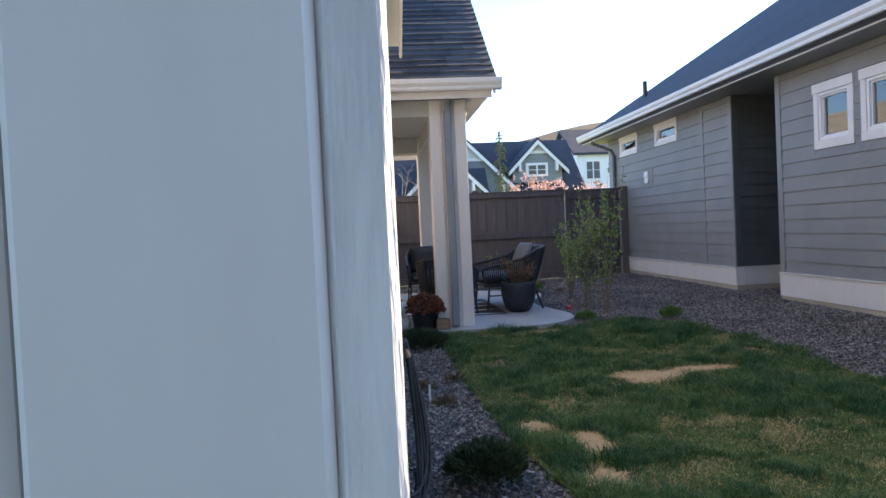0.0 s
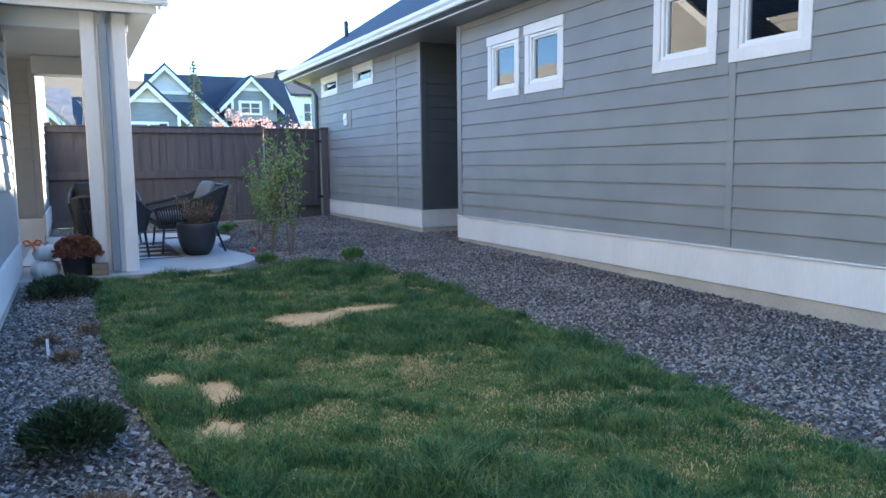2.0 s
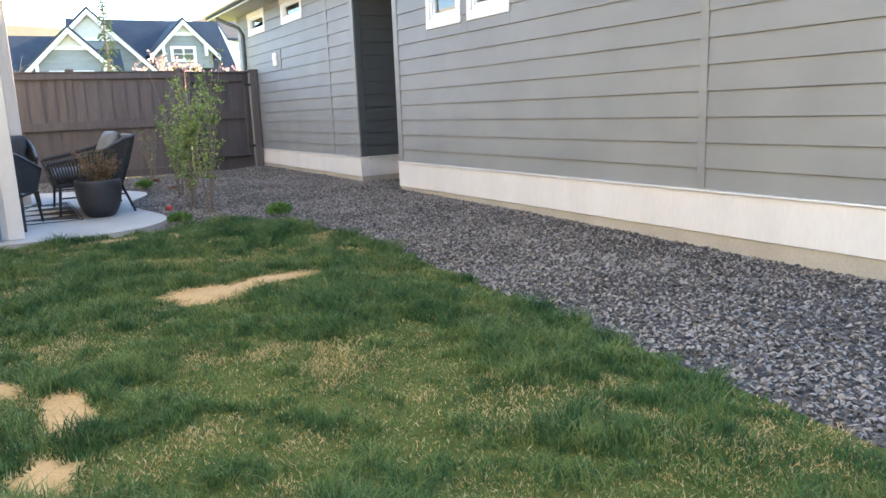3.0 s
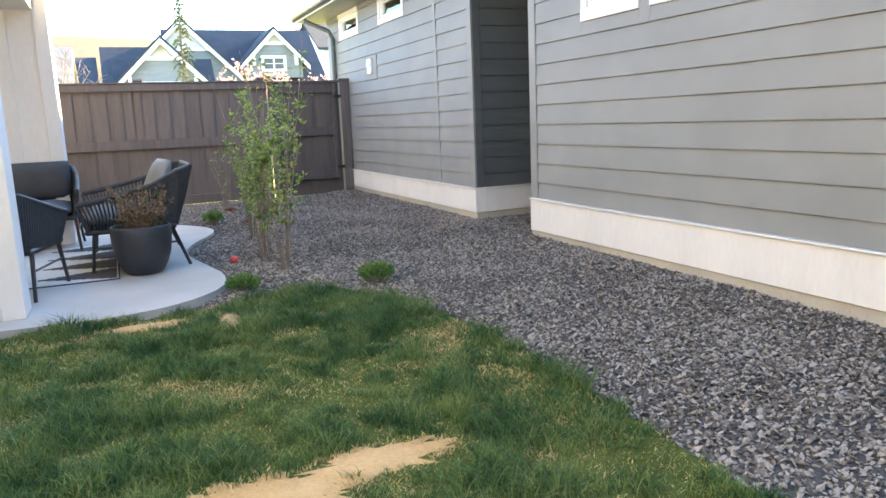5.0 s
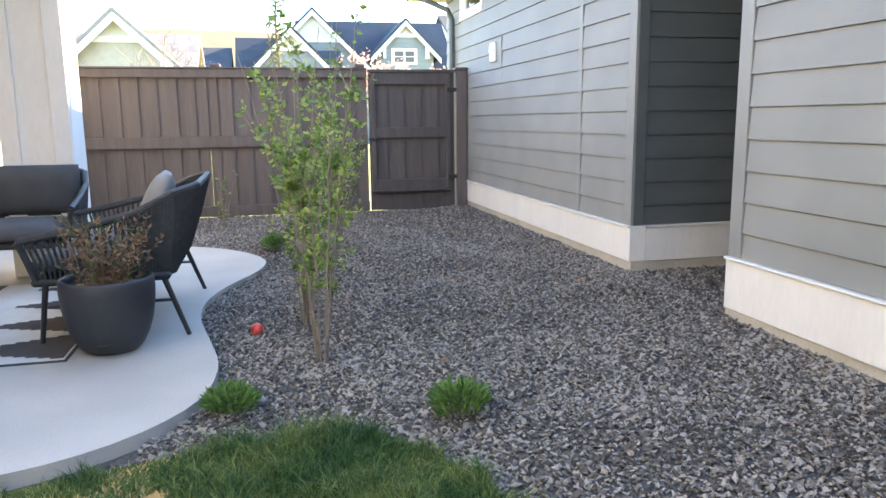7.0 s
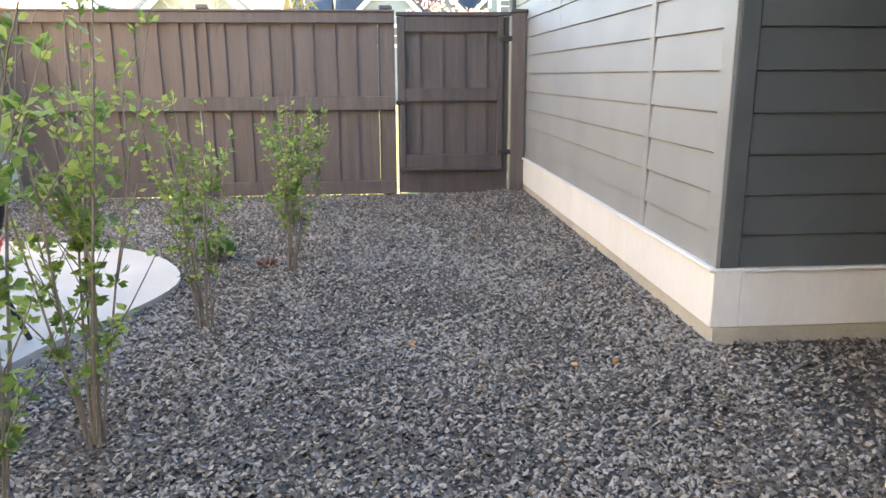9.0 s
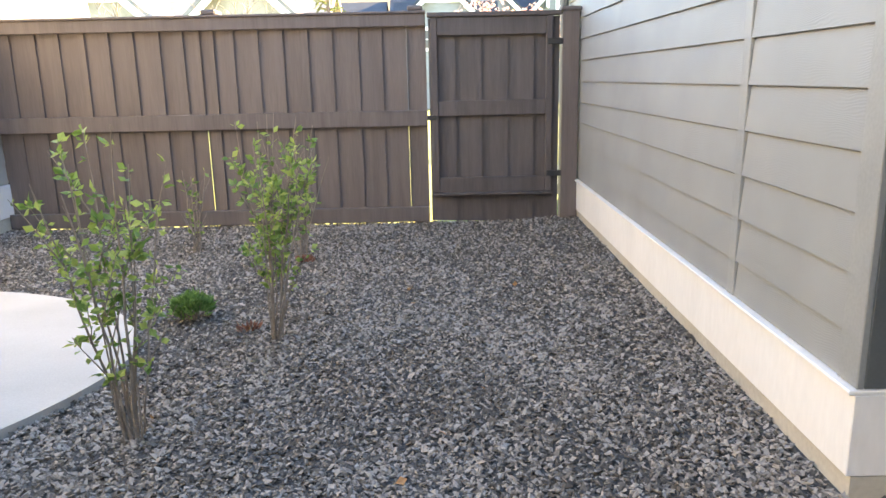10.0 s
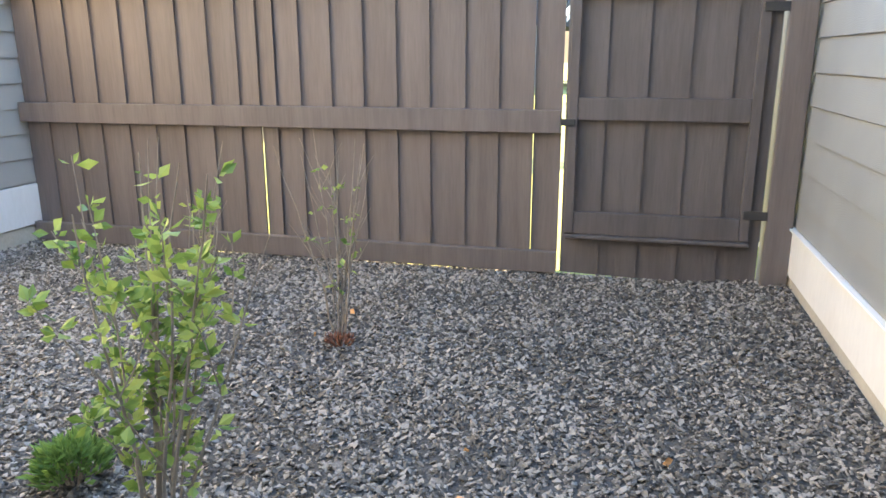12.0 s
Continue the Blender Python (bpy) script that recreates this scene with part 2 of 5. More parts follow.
M_LEAF_DRY = surface("dry fallen leaf", (0.40, 0.20, 0.08), (0.55, 0.30, 0.14), 0.8, 20, fine=60, bump=0, island=0.5)



def let_light_through(m, share):
    """Thin leaves pass part of the light on."""
    nd, ln = m.node_tree.nodes, m.node_tree.links
    bsdf = nd["Principled BSDF"]
    tl = nd.new("ShaderNodeBsdfTranslucent")
    mx = nd.new("ShaderNodeMixShader")
    mx.inputs[0].default_value = share
    ln.new(bsdf.inputs["Base Color"].links[0].from_socket, tl.inputs[0])
    ln.new(bsdf.outputs[0], mx.inputs[1])
    ln.new(tl.outputs[0], mx.inputs[2])
    ln.new(mx.outputs[0], nd["Material Output"].inputs[0])


for leafy in (M_LEAF, M_GRASS, M_TUFT, M_BLOSSOM):
    let_light_through(leafy, 0.4)

# ---- building helpers ----


def part(name, bm, material, parent=None, label="", smooth=False):
    me = bpy.data.meshes.new(name)
    bm.to_mesh(me)
    bm.free()
    if smooth:
        for p in me.polygons:
            p.use_smooth = True
    me.materials.append(material)
    ob = new(name, me)
    if parent is not None:
        ob.parent = parent
    if label:
        tagged(ob, label)
    return ob


def thing(name, label, category, at=(0, 0, 0), group="", kind=""):
    ob = new(name)
    ob.matrix_world = pose(*at)
    ob.empty_display_size = 0.1
    return tagged(ob, label, category, group, kind)


def structure(name, bm, material, label, category, smooth=False):
    return tagged(part(name, bm, material, None, "", smooth), label, category, "", "structure")


def box(bm, x0, x1, y0, y1, z0, z1, bevel=0.0):
    v = [bm.verts.new(c) for c in ((x0, y0, z0), (x1, y0, z0), (x1, y1, z0), (x0, y1, z0), (x0, y0, z1), (x1, y0, z1), (x1, y1, z1), (x0, y1, z1))]
    f = [bm.faces.new([v[i] for i in q]) for q in ((3, 2, 1, 0), (4, 5, 6, 7), (0, 1, 5, 4), (1, 2, 6, 5), (2, 3, 7, 6), (3, 0, 4, 7))]
    if bevel:
        es = list({e for q in f for e in q.edges})
        bmesh.ops.bevel(bm, geom=es, offset=bevel, segments=1, affect='EDGES')
    return v


def boxed(x0, x1, y0, y1, z0, z1, bevel=0.0):
    bm = bmesh.new()
    box(bm, min(x0, x1), max(x0, x1), min(y0, y1), max(y0, y1), min(z0, z1), max(z0, z1), bevel)
    return bm


def prism(points, axis, a, b):
    """A closed outline in the plane across the axis, drawn out from a to b."""
    bm = bmesh.new()
    put = {"x": lambda p, w: (w, p[0], p[1]), "y": lambda p, w: (p[0], w, p[1]), "z": lambda p, w: (p[0], p[1], w)}[axis]
    lo = [bm.verts.new(put(p, a)) for p in points]
    hi = [bm.verts.new(put(p, b)) for p in points]
    bm.faces.new(lo[::-1])
    bm.faces.new(hi)
    n = len(points)
    for i in range(n):
        bm.faces.new((lo[i], lo[(i + 1) % n], hi[(i + 1) % n], hi[i]))
    bmesh.ops.recalc_face_normals(bm, faces=bm.faces)
    return bm


def tube(bm, pts, radius, sides=8, taper=1.0):
    pts = [Vector(p) for p in pts]
    rings = []
    n = len(pts)
    ref = Vector((0.31, 0.17, 0.93))
    for i, p in enumerate(pts):
        d = (pts[min(i + 1, n - 1)] - pts[max(i - 1, 0)]).normalized()
        u = d.cross(ref)
        if u.length < 0.05:
            u = d.cross(Vector((1, 0, 0)))
        u.normalize()
        w = d.cross(u)
        r = radius * (1 + (taper - 1) * i / max(1, n - 1))
        rings.append([bm.verts.new(p + (u * math.cos(k * math.tau / sides) + w * math.sin(k * math.tau / sides)) * r) for k in range(sides)])
    for a, b in zip(rings, rings[1:]):
        for k in range(sides):
            bm.faces.new((a[k], a[(k + 1) % sides], b[(k + 1) % sides], b[k]))
    bm.faces.new(rings[0][::-1])
    bm.faces.new(rings[-1])


def lathe(bm, profile, cx=0, cy=0, sides=24, wobble=0.0):
    rings = []
    for r, z in profile:
        rings.append([bm.verts.new((cx + r * (1 + wobble * math.cos(k * 9 * math.tau / sides * 1.0)) * math.cos(k * math.tau / sides),
                                    cy + r * (1 + wobble * math.cos(k * 9 * math.tau / sides * 1.0)) * math.sin(k * math.tau / sides), z)) for k in range(sides)])
    for a, b in zip(rings, rings[1:]):
        for k in range(sides):
            bm.faces.new((a[k], a[(k + 1) % sides], b[(k + 1) % sides], b[k]))
    bm.faces.new(rings[0][::-1])
    bm.faces.new(rings[-1])


def mesh_from(name, verts, faces, material, parent=None, label=""):
    me = bpy.data.meshes.new(name)
    me.from_pydata(verts, [], faces)
    me.materials.append(material)
    ob = new(name, me)
    if parent is not None:
        ob.parent = parent
    if label:
        tagged(ob, label)
    return ob


def ground_z(x, y):
    return 0.05 * min(1.0, max(0.0, (y - 4.0) / 8.0)) + 0.04 * min(1.0, max(0.0, (x - 4.75) / 0.65)) * min(1.0, max(0.0, (y - 3.5) / 3.0))


def inside(x, y, poly):
    c = False
    n = len(poly)
    for i in range(n):
        (x1, y1), (x2, y2) = poly[i], poly[(i + 1) % n]
        if (y1 > y) != (y2 > y) and x < (x2 - x1) * (y - y1) / (y2 - y1) + x1:
            c = not c
    return c


def rounded(poly, times=2):
    """Corner cutting, to bend a coarse outline."""
    for _ in range(times):
        out = []
        for (x1, y1), (x2, y2) in zip(poly, poly[1:] + poly[:1]):
            out += [(x1 * .75 + x2 * .25, y1 * .75 + y2 * .25), (x1 * .25 + x2 * .75, y1 * .25 + y2 * .75)]
        poly = out
    return poly


LAWN = rounded([(1.30, -5), (1.15, 2.4), (1.05, 2.9), (0.95, 3.4), (0.88, 4.3), (0.82, 5.5), (0.86, 7.3), (0.88, 7.95), (1.75, 7.86), (2.15, 7.95),
                (2.6, 8.08), (3.0, 8.12), (3.28, 7.98), (3.5, 7.5), (3.62, 6.96), (3.65, 6.0), (3.59, 5.1), (3.55, 4.2), (3.48, 3.2), (3.4, 2.2), (3.33, 1.5), (3.2, 0), (3.1, -5)])
SLAB = rounded([(-2.2, 7.98), (0.0, 7.98), (1.2, 7.95), (1.75, 7.90), (2.18, 8.05), (2.50, 8.42), (2.56, 8.9), (2.48, 9.35), (2.36, 10.0), (2.45, 10.6), (2.76, 11.25), (2.80, 11.75),
                (2.45, 12.35), (1.95, 12.66), (1.35, 12.85), (0.2, 12.95), (-2.2, 12.95)])
BARE = ((2.22, 5.30, 0.27, 0.17), (2.60, 5.42, 0.24, 0.10), (2.12, 5.12, 0.15, 0.06), (1.30, 3.80, 0.085, 0.19), (1.06, 4.17, 0.10, 0.11), (1.21, 3.27, 0.085, 0.13),
        (2.40, 7.56, 0.06, 0.17), (1.92, 7.72, 0.22, 0.08), (1.77, 3.34, 0.045, 0.06), (1.30, 4.50, 0.07, 0.06), (2.0, 7.39, 0.05, 0.10), (2.66, 2.05, 0.06, 0.07),
        (2.78, 2.86, 0.11, 0.09), (3.36, 6.54, 0.05, 0.08))
# yellowed stretches: centre, half widths, share of straw
THIN = ((3.10, 2.15, 0.42, 0.24, 0.85), (2.75, 2.85, 0.30, 0.22, 0.8), (3.22, 3.75, 0.26, 0.45, 0.6), (3.42, 5.65, 0.16, 0.55, 0.55), (1.42, 3.18, 0.20, 0.18, 0.8), (1.85, 4.16, 0.20, 0.20, 0.7),
        (1.58, 4.95, 0.24, 0.20, 0.7), (1.75, 7.62, 0.60, 0.16, 0.8), (3.40, 6.5, 0.13, 0.30, 0.6), (2.25, 2.5, 0.22, 0.16, 0.6), (1.95, 3.0, 0.18, 0.12, 0.55), (2.9, 1.5, 0.5, 0.30, 0.75), (1.18, 3.6, 0.15, 0.5, 0.5),
        (2.55, 4.4, 0.22, 0.14, 0.45), (2.3, 6.3, 0.20, 0.14, 0.45), (1.30, 6.4, 0.20, 0.3, 0.45), (2.2, 5.2, 0.55, 0.30, 0.6))
SOLID = 8


def bareness(x, y):
    """1 in the middle of a bare patch of the lawn, -1 away from all of them."""
    b = -1.0
    for cx, cy, rx, ry in BARE:
        d = ((x - cx) / rx) ** 2 + ((y - cy) / ry) ** 2
        if d < 4:
            b = max(b, 1.35 - d + 0.55 * noise.noise(Vector((x * 9, y * 9, 3.1))))
    return b


def yellowing(x, y):
    """Share of straw among the blades, highest in the thin stretches."""
    b = 0.0
    for cx, cy, rx, ry, p in THIN:
        d = ((x - cx) / rx) ** 2 + ((y - cy) / ry) ** 2
        if d < 1.8:
            b = max(b, p * min(1.0, 1.2 - d + 1.2 * noise.noise(Vector((x * 8, y * 8, 5.5)))))
    return b

# ---- structure: ground ----


def ground_sheet():
    bm = bmesh.new()
    xs = [-400, -150, -60, -25, -12, -6, -3, -1, 0, 1, 2, 3, 4, 4.75, 5.4, 6, 8, 12, 20, 40, 80, 200, 420]
    ys = [-200, -80, -30, -12, -5, -2, 0, 2, 4, 6, 8, 10, 12, 13.5, 15, 17, 20, 26, 40, 70, 140, 300, 600]
    grid = [[bm.verts.new((x, y, ground_z(x, y) - 0.02)) for x in xs] for y in ys]
    for j in range(len(ys) - 1):
        for i in range(len(xs) - 1):
            bm.faces.new((grid[j][i], grid[j][i + 1], grid[j + 1][i + 1], grid[j + 1][i]))
    return structure("ground", bm, M_FAR_GROUND, "sunlit rough lawn and earth around the houses", "ground")


ground_sheet()


def gravel_bed():
    bm = bmesh.new()
    nx, ny = 84, 190
    g = [[bm.verts.new((0.1 + i * 7.6 / nx, -4.0 + j * 18.98 / ny, 0)) for i in range(nx + 1)] for j in range(ny + 1)]
    for row in g:
        for v in row:
            v.co.z = ground_z(v.co.x, v.co.y) + 0.006 * noise.noise(Vector((v.co.x * 2.5, v.co.y * 2.5, 0)))
    for j in range(ny):
        for i in range(nx):
            bm.faces.new((g[j][i], g[j][i + 1], g[j + 1][i + 1], g[j + 1][i]))
    return structure("gravel_bed", bm, M_GRAVEL_BED, "bed of dark crushed gravel between the two houses", "gravel", True)


gravel_bed()
bm = bmesh.new()
vs = [bm.verts.new((x, y, ground_z(x, y) + 0.022)) for x, y in LAWN]
top = bm.faces.new(vs)
bmesh.ops.triangulate(bm, faces=[top])
structure("lawn_turf", bm, M_TURF, "patchy back-garden turf with worn spots", "lawn")
structure("patio_slab", prism(SLAB, "z", -0.05, 0.085), M_SLAB, "pale curved concrete patio slab beside the gravel", "patio")

# ---- structure: walls clad in planks ----


def course_rects(u0, u1, z0, z1, start, exposure, holes):
    """Plank rectangles (u, u, z, z, course foot) for a wall with rectangular holes."""
    out = []
    z = start
    while z > z0 + 0.001:
        z -= exposure
    while z < z1 - 0.01:
        a, b = max(z, z0), min(z + exposure, z1)
        cuts = [h for h in holes if h[2] < b - 0.004 and h[3] > a + 0.004]
        edges = sorted({u0, u1, *[min(max(c, u0), u1) for h in cuts for c in h[:2]]})
        for p, q in zip(edges, edges[1:]):
            if q - p < 0.01:
                continue
            mid = (p + q) / 2
            lo, hi = a, b
            for h in cuts:
                if h[0] <= mid <= h[1]:
                    if h[2] > lo:
                        hi = min(hi, h[2])
                    else:
                        lo = max(lo, h[3])
            if hi - lo > 0.012:
                out.append((p, q, lo, hi, z))
        z += exposure
    return out


def clad(parent, axis, plane, side, u0, u1, z0, z1, start, exposure, holes, material):
    """Lap siding on a wall at x or y = plane; side is the way that it faces."""
    for p, q, lo, hi, foot in course_rects(u0, u1, z0, z1, start, exposure, holes):
        hi = hi - 0.006 if hi > foot + exposure - 0.001 else hi
        thick = lambda zz: 0.020 - 0.014 * (zz - foot) / exposure
        a, b = plane + side * thick(lo), plane + side * thick(hi)
        prof = [(plane, lo), (a, lo), (a, lo + 0.002), (b, hi), (plane, hi)]
        bm = prism(prof, "y", p + 0.0012, q - 0.0012) if axis == "x" else None
        if bm is None:
            bm = bmesh.new()
            rows = [[bm.verts.new((u, w, zz)) for w, zz in prof] for u in (p + 0.0012, q - 0.0012)]
            bm.faces.new(rows[0])
            bm.faces.new(rows[1][::-1])
            for i in range(5):
                bm.faces.new((rows[0][i], rows[1][i], rows[1][(i + 1) % 5], rows[0][(i + 1) % 5]))
            bmesh.ops.recalc_face_normals(bm, faces=bm.faces)
        part("plank", bm, material, parent)


def wall_core(name, axis, plane, side, u0, u1, z0, z1, holes, material, label, thick=0.15):
    """A wall's body with its openings cut right through."""
    bm = bmesh.new()
    us = sorted({u0, u1, *[c for h in holes for c in h[:2]]})
    zs = sorted({z0, z1, *[c for h in holes for c in h[2:4]]})
    a, b = sorted((plane, plane - side * thick))
    for p, q in zip(us, us[1:]):
        for lo, hi in zip(zs, zs[1:]):
            if any(h[0] <= (p + q) / 2 <= h[1] and h[2] <= (lo + hi) / 2 <= h[3] for h in holes):
                continue
            if axis == "x":
                box(bm, a, b, p, q, lo, hi)
            else:
                box(bm, p, q, a, b, lo, hi)
    bmesh.ops.remove_doubles(bm, verts=bm.verts, dist=0.0001)
    return structure(name, bm, material, label, "wall")


def placed_box(axis, plane, side, d0, d1, u0, u1, z0, z1, bevel=0.0):
    a, b = plane + side * d0, plane + side * d1
    return boxed(a, b, u0, u1, z0, z1, bevel) if axis == "x" else boxed(u0, u1, a, b, z0, z1, bevel)


WINDOWS = [0]


def window(axis, plane, side, u0, u1, z0, z1, trim=0.085, panes=1, head=0.11, apron=0.1, blind=0.0, label="white-trimmed window in the siding", proud=0.028, glass=None):
    """u and z bound the outside of the white boards."""
    WINDOWS[0] += 1
    w = thing("window_%d" % WINDOWS[0], label, "window", (0, 0, 0), "", "structure")
    ib, it = z0 + apron, z1 - head
    il, ir = u0 + trim, u1 - trim
    part("head_trim", placed_box(axis, plane, side, 0, proud + 0.006, u0 - 0.01, u1 + 0.01, it, z1, 0.003), M_WHITE, w)
    part("sill_trim", placed_box(axis, plane, side, 0, proud, u0, u1, z0, ib, 0.003), M_WHITE, w)
    for a, b in ((u0, il), (ir, u1)):
        part("side_trim", placed_box(axis, plane, side, 0, proud - 0.004, a, b, ib + 0.001, it - 0.001, 0.003), M_WHITE, w)
    fr = 0.035
    for a, b, c, d in ((il, ir, ib, ib + fr), (il, ir, it - fr, it), (il, il + fr, ib + fr, it - fr), (ir - fr, ir, ib + fr, it - fr)):
        part("frame", placed_box(axis, plane, side, -0.05, 0.012, a, b, c, d, 0.004), M_VINYL, w)
    step = (ir - il - 2 * fr) / panes
    for k in range(panes):
        a = il + fr + k * step
        b = a + step
        if k:
            part("mullion", placed_box(axis, plane, side, -0.05, 0.008, a - 0.02, a + 0.02, ib + fr, it - fr, 0.003), M_VINYL, w)
        s = 0.022
        lo, hi = ib + fr, it - fr
        for c in ((a, b, lo, lo + s), (a, b, hi - s, hi), (a, a + s, lo + s, hi - s), (b - s, b, lo + s, hi - s)):
            part("sash", placed_box(axis, plane, side, -0.06, -0.012, *c, 0.002), M_VINYL, w)
        back = 0.0 if glass else -0.028
        pane = part("pane", placed_box(axis, plane, side, back - 0.012, back - 0.006, a + s - 0.004, b - s + 0.004, lo + s - 0.004, hi - s + 0.004), glass or M_GLASS, w)
        pane.visible_shadow = False
        if blind:
            part("blind", placed_box(axis, plane, side, back - 0.022, back - 0.016, a, b, hi - (hi - lo) * blind, hi), M_BLIND, w)
    # Flat dark panel in place of a room; its dimness is in the colour.
    part("dark_backing", placed_box(axis, plane, side, -0.62, -0.60, u0 - 0.1, u1 + 0.1, z0 - 0.3, z1 + 0.3), M_ROOM_DARK, w, "dark grey panel standing in for the dim room")
    return w


def inner(u0, u1, z0, z1, trim=0.085, head=0.11, apron=0.1):
    return (u0 + trim, u1 - trim, z0 + apron, z1 - head)


TRIM_TOP = 0.430
SOFFIT_Z = 2.95
# near block of the slate-grey house
NB_X, NB_S, NB_N = 5.44, 2.95, 9.06
NB_WINS = [(7.54, 8.26, 1.92, 2.68), (6.68, 7.42, 1.92, 2.68), (4.60, 5.33, 1.91, 2.68), (3.74, 4.47, 1.90, 2.68)]
w_near = wall_core("wall_east_near", "x", NB_X, -1, NB_S, NB_N, TRIM_TOP, SOFFIT_Z, [inner(*w) for w in NB_WINS], M_GREY_TRIM, "slate-grey lap-sided house wall above a white skirt board")
clad(w_near, "x", NB_X, -1, NB_S + 0.09, NB_N - 0.09, TRIM_TOP + 0.006, SOFFIT_Z, 0.583, 0.176, NB_WINS + [(4.395, 4.465, 0, 1.90)], M_GREY_SIDING)
part("batten", boxed(NB_X - 0.022, NB_X, 4.395, 4.465, TRIM_TOP + 0.004, 1.898, 0.003), M_GREY_TRIM, w_near)
for a, b in ((NB_S - 0.022, NB_S + 0.088), (NB_N - 0.088, NB_N + 0.022)):
    part("corner_board", boxed(NB_X - 0.024, NB_X - 0.001, a, b, TRIM_TOP + 0.004, SOFFIT_Z, 0.003), M_GREY_TRIM, w_near)
for i, w in enumerate(NB_WINS):
    window("x", NB_X, -1, *w, blind=(0, 0, 0.8, 0.6)[i], label="small white-trimmed window high in slate-grey siding")
# its south end
S_WIN = (5.66, 6.7, 1.0, 2.5)
w_south = wall_core("wall_east_south_end", "y", NB_S, -1, NB_X, 13.3, TRIM_TOP, SOFFIT_Z, [inner(*S_WIN)], M_CHARCOAL_TRIM, "shaded charcoal end wall of the house")
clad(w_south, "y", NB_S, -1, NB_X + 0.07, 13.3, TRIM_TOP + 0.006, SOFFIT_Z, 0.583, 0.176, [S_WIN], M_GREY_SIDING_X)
part("corner_board", boxed(NB_X - 0.0005, NB_X + 0.07, NB_S - 0.0215, NB_S - 0.001, TRIM_TOP + 0.004, SOFFIT_Z, 0.003), M_CHARCOAL_TRIM, w_south)
window("y", NB_S, -1, *S_WIN, label="white-trimmed window in the shaded end wall")
# recess between the blocks, and the far block
FB_X, FB_S, FB_N = 5.485, 10.37, 16.0
FB_WINS = [(14.21, 15.24, 2.53, 2.94), (12.29, 13.29, 2.53, 2.94)]
REC_X = 7.5
w_rec_n = wall_core("wall_recess_north", "y", NB_N, 1, NB_X + 0.02, REC_X, TRIM_TOP, SOFFIT_Z, [], M_CHARCOAL_TRIM, "charcoal side wall of the recess")
w_rec_b = wall_core("wall_recess_back", "x", REC_X, -1, NB_N, FB_S, TRIM_TOP, SOFFIT_Z, [], M_CHARCOAL_TRIM, "charcoal back wall of the recess")
w_rec_s = wall_core("wall_recess_face", "y", FB_S, -1, FB_X + 0.02, REC_X, TRIM_TOP, SOFFIT_Z, [], M_CHARCOAL_TRIM, "shaded charcoal return wall with lap siding")
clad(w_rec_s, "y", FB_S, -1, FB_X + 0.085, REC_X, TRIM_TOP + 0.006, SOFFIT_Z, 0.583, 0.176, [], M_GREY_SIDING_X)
part("corner_board", boxed(FB_X - 0.0005, FB_X + 0.083, FB_S - 0.0215, FB_S - 0.001, TRIM_TOP + 0.004, SOFFIT_Z, 0.003), M_CHARCOAL_TRIM, w_rec_s)
fb_wins_in = [inner(*w, 0.075, 0.075, 0.075) for w in FB_WINS]
w_far = wall_core("wall_east_far", "x", FB_X, -1, FB_S, FB_N, TRIM_TOP, SOFFIT_Z + 0.06, fb_wins_in, M_GREY_TRIM, "slate-grey lap-sided wall that runs on past the gate")
clad(w_far, "x", FB_X, -1, FB_S + 0.09, FB_N, TRIM_TOP + 0.006, SOFFIT_Z + 0.06, 0.583, 0.176, FB_WINS + [(11.285, 11.355, 0, 4), (13.45, 13.95, 1.80, 2.16)], M_GREY_SIDING)
part("batten", boxed(FB_X - 0.022, FB_X, 11.285, 11.355, TRIM_TOP + 0.004, SOFFIT_Z, 0.003), M_GREY_TRIM, w_far)
part("corner_board", boxed(FB_X - 0.024, FB_X - 0.001, FB_S - 0.022, FB_S + 0.088, TRIM_TOP + 0.004, SOFFIT_Z, 0.003), M_GREY_TRIM, w_far)
part("mounting_block", boxed(FB_X - 0.022, FB_X, 13.46, 13.94, 1.81, 2.15, 0.003), M_GREY_TRIM, w_far)
for w in FB_WINS:
    window("x", FB_X, -1, *w, trim=0.075, head=0.075, apron=0.075, label="small wide white-trimmed window under the eave")
vent = thing("wall_vent", "small white vent cover on a grey mounting block", "vent", (FB_X - 0.022, 13.72, 2.0))
part("cover", boxed(-0.03, 0, -0.09, 0.09, -0.11, 0.11, 0.006), M_VINYL, vent)
part("hood", prism([(-0.03, 0.09), (-0.045, 0.02), (-0.045, 0.0), (-0.03, 0.0)], "y", -0.075, 0.075), M_VINYL, vent)


def skirt(name, x0, x1, y0, y1, faces, foot, cap=0.018):
    """White skirt board with a drip cap on a concrete footing, along one straight run."""
    s = structure(name, boxed(x0, x1, y0, y1, foot, TRIM_TOP - 0.012, 0.003), M_WHITE, "white painted skirt board with a drip cap", "skirt board")
    dx, dy = faces
    part("drip_cap", boxed(x0 + min(0, dx) * cap, x1 + max(0, dx) * cap, y0 + min(0, dy) * cap, y1 + max(0, dy) * cap, TRIM_TOP - 0.0115, TRIM_TOP + 0.003, 0.003), M_WHITE, s)
    part("footing", boxed(x0 - dx * 0.014, x1 - dx * 0.014, y0 - dy * 0.014, y1 - dy * 0.014, -0.2, foot - 0.001), M_CONCRETE, s, "stained concrete footing")
    return s


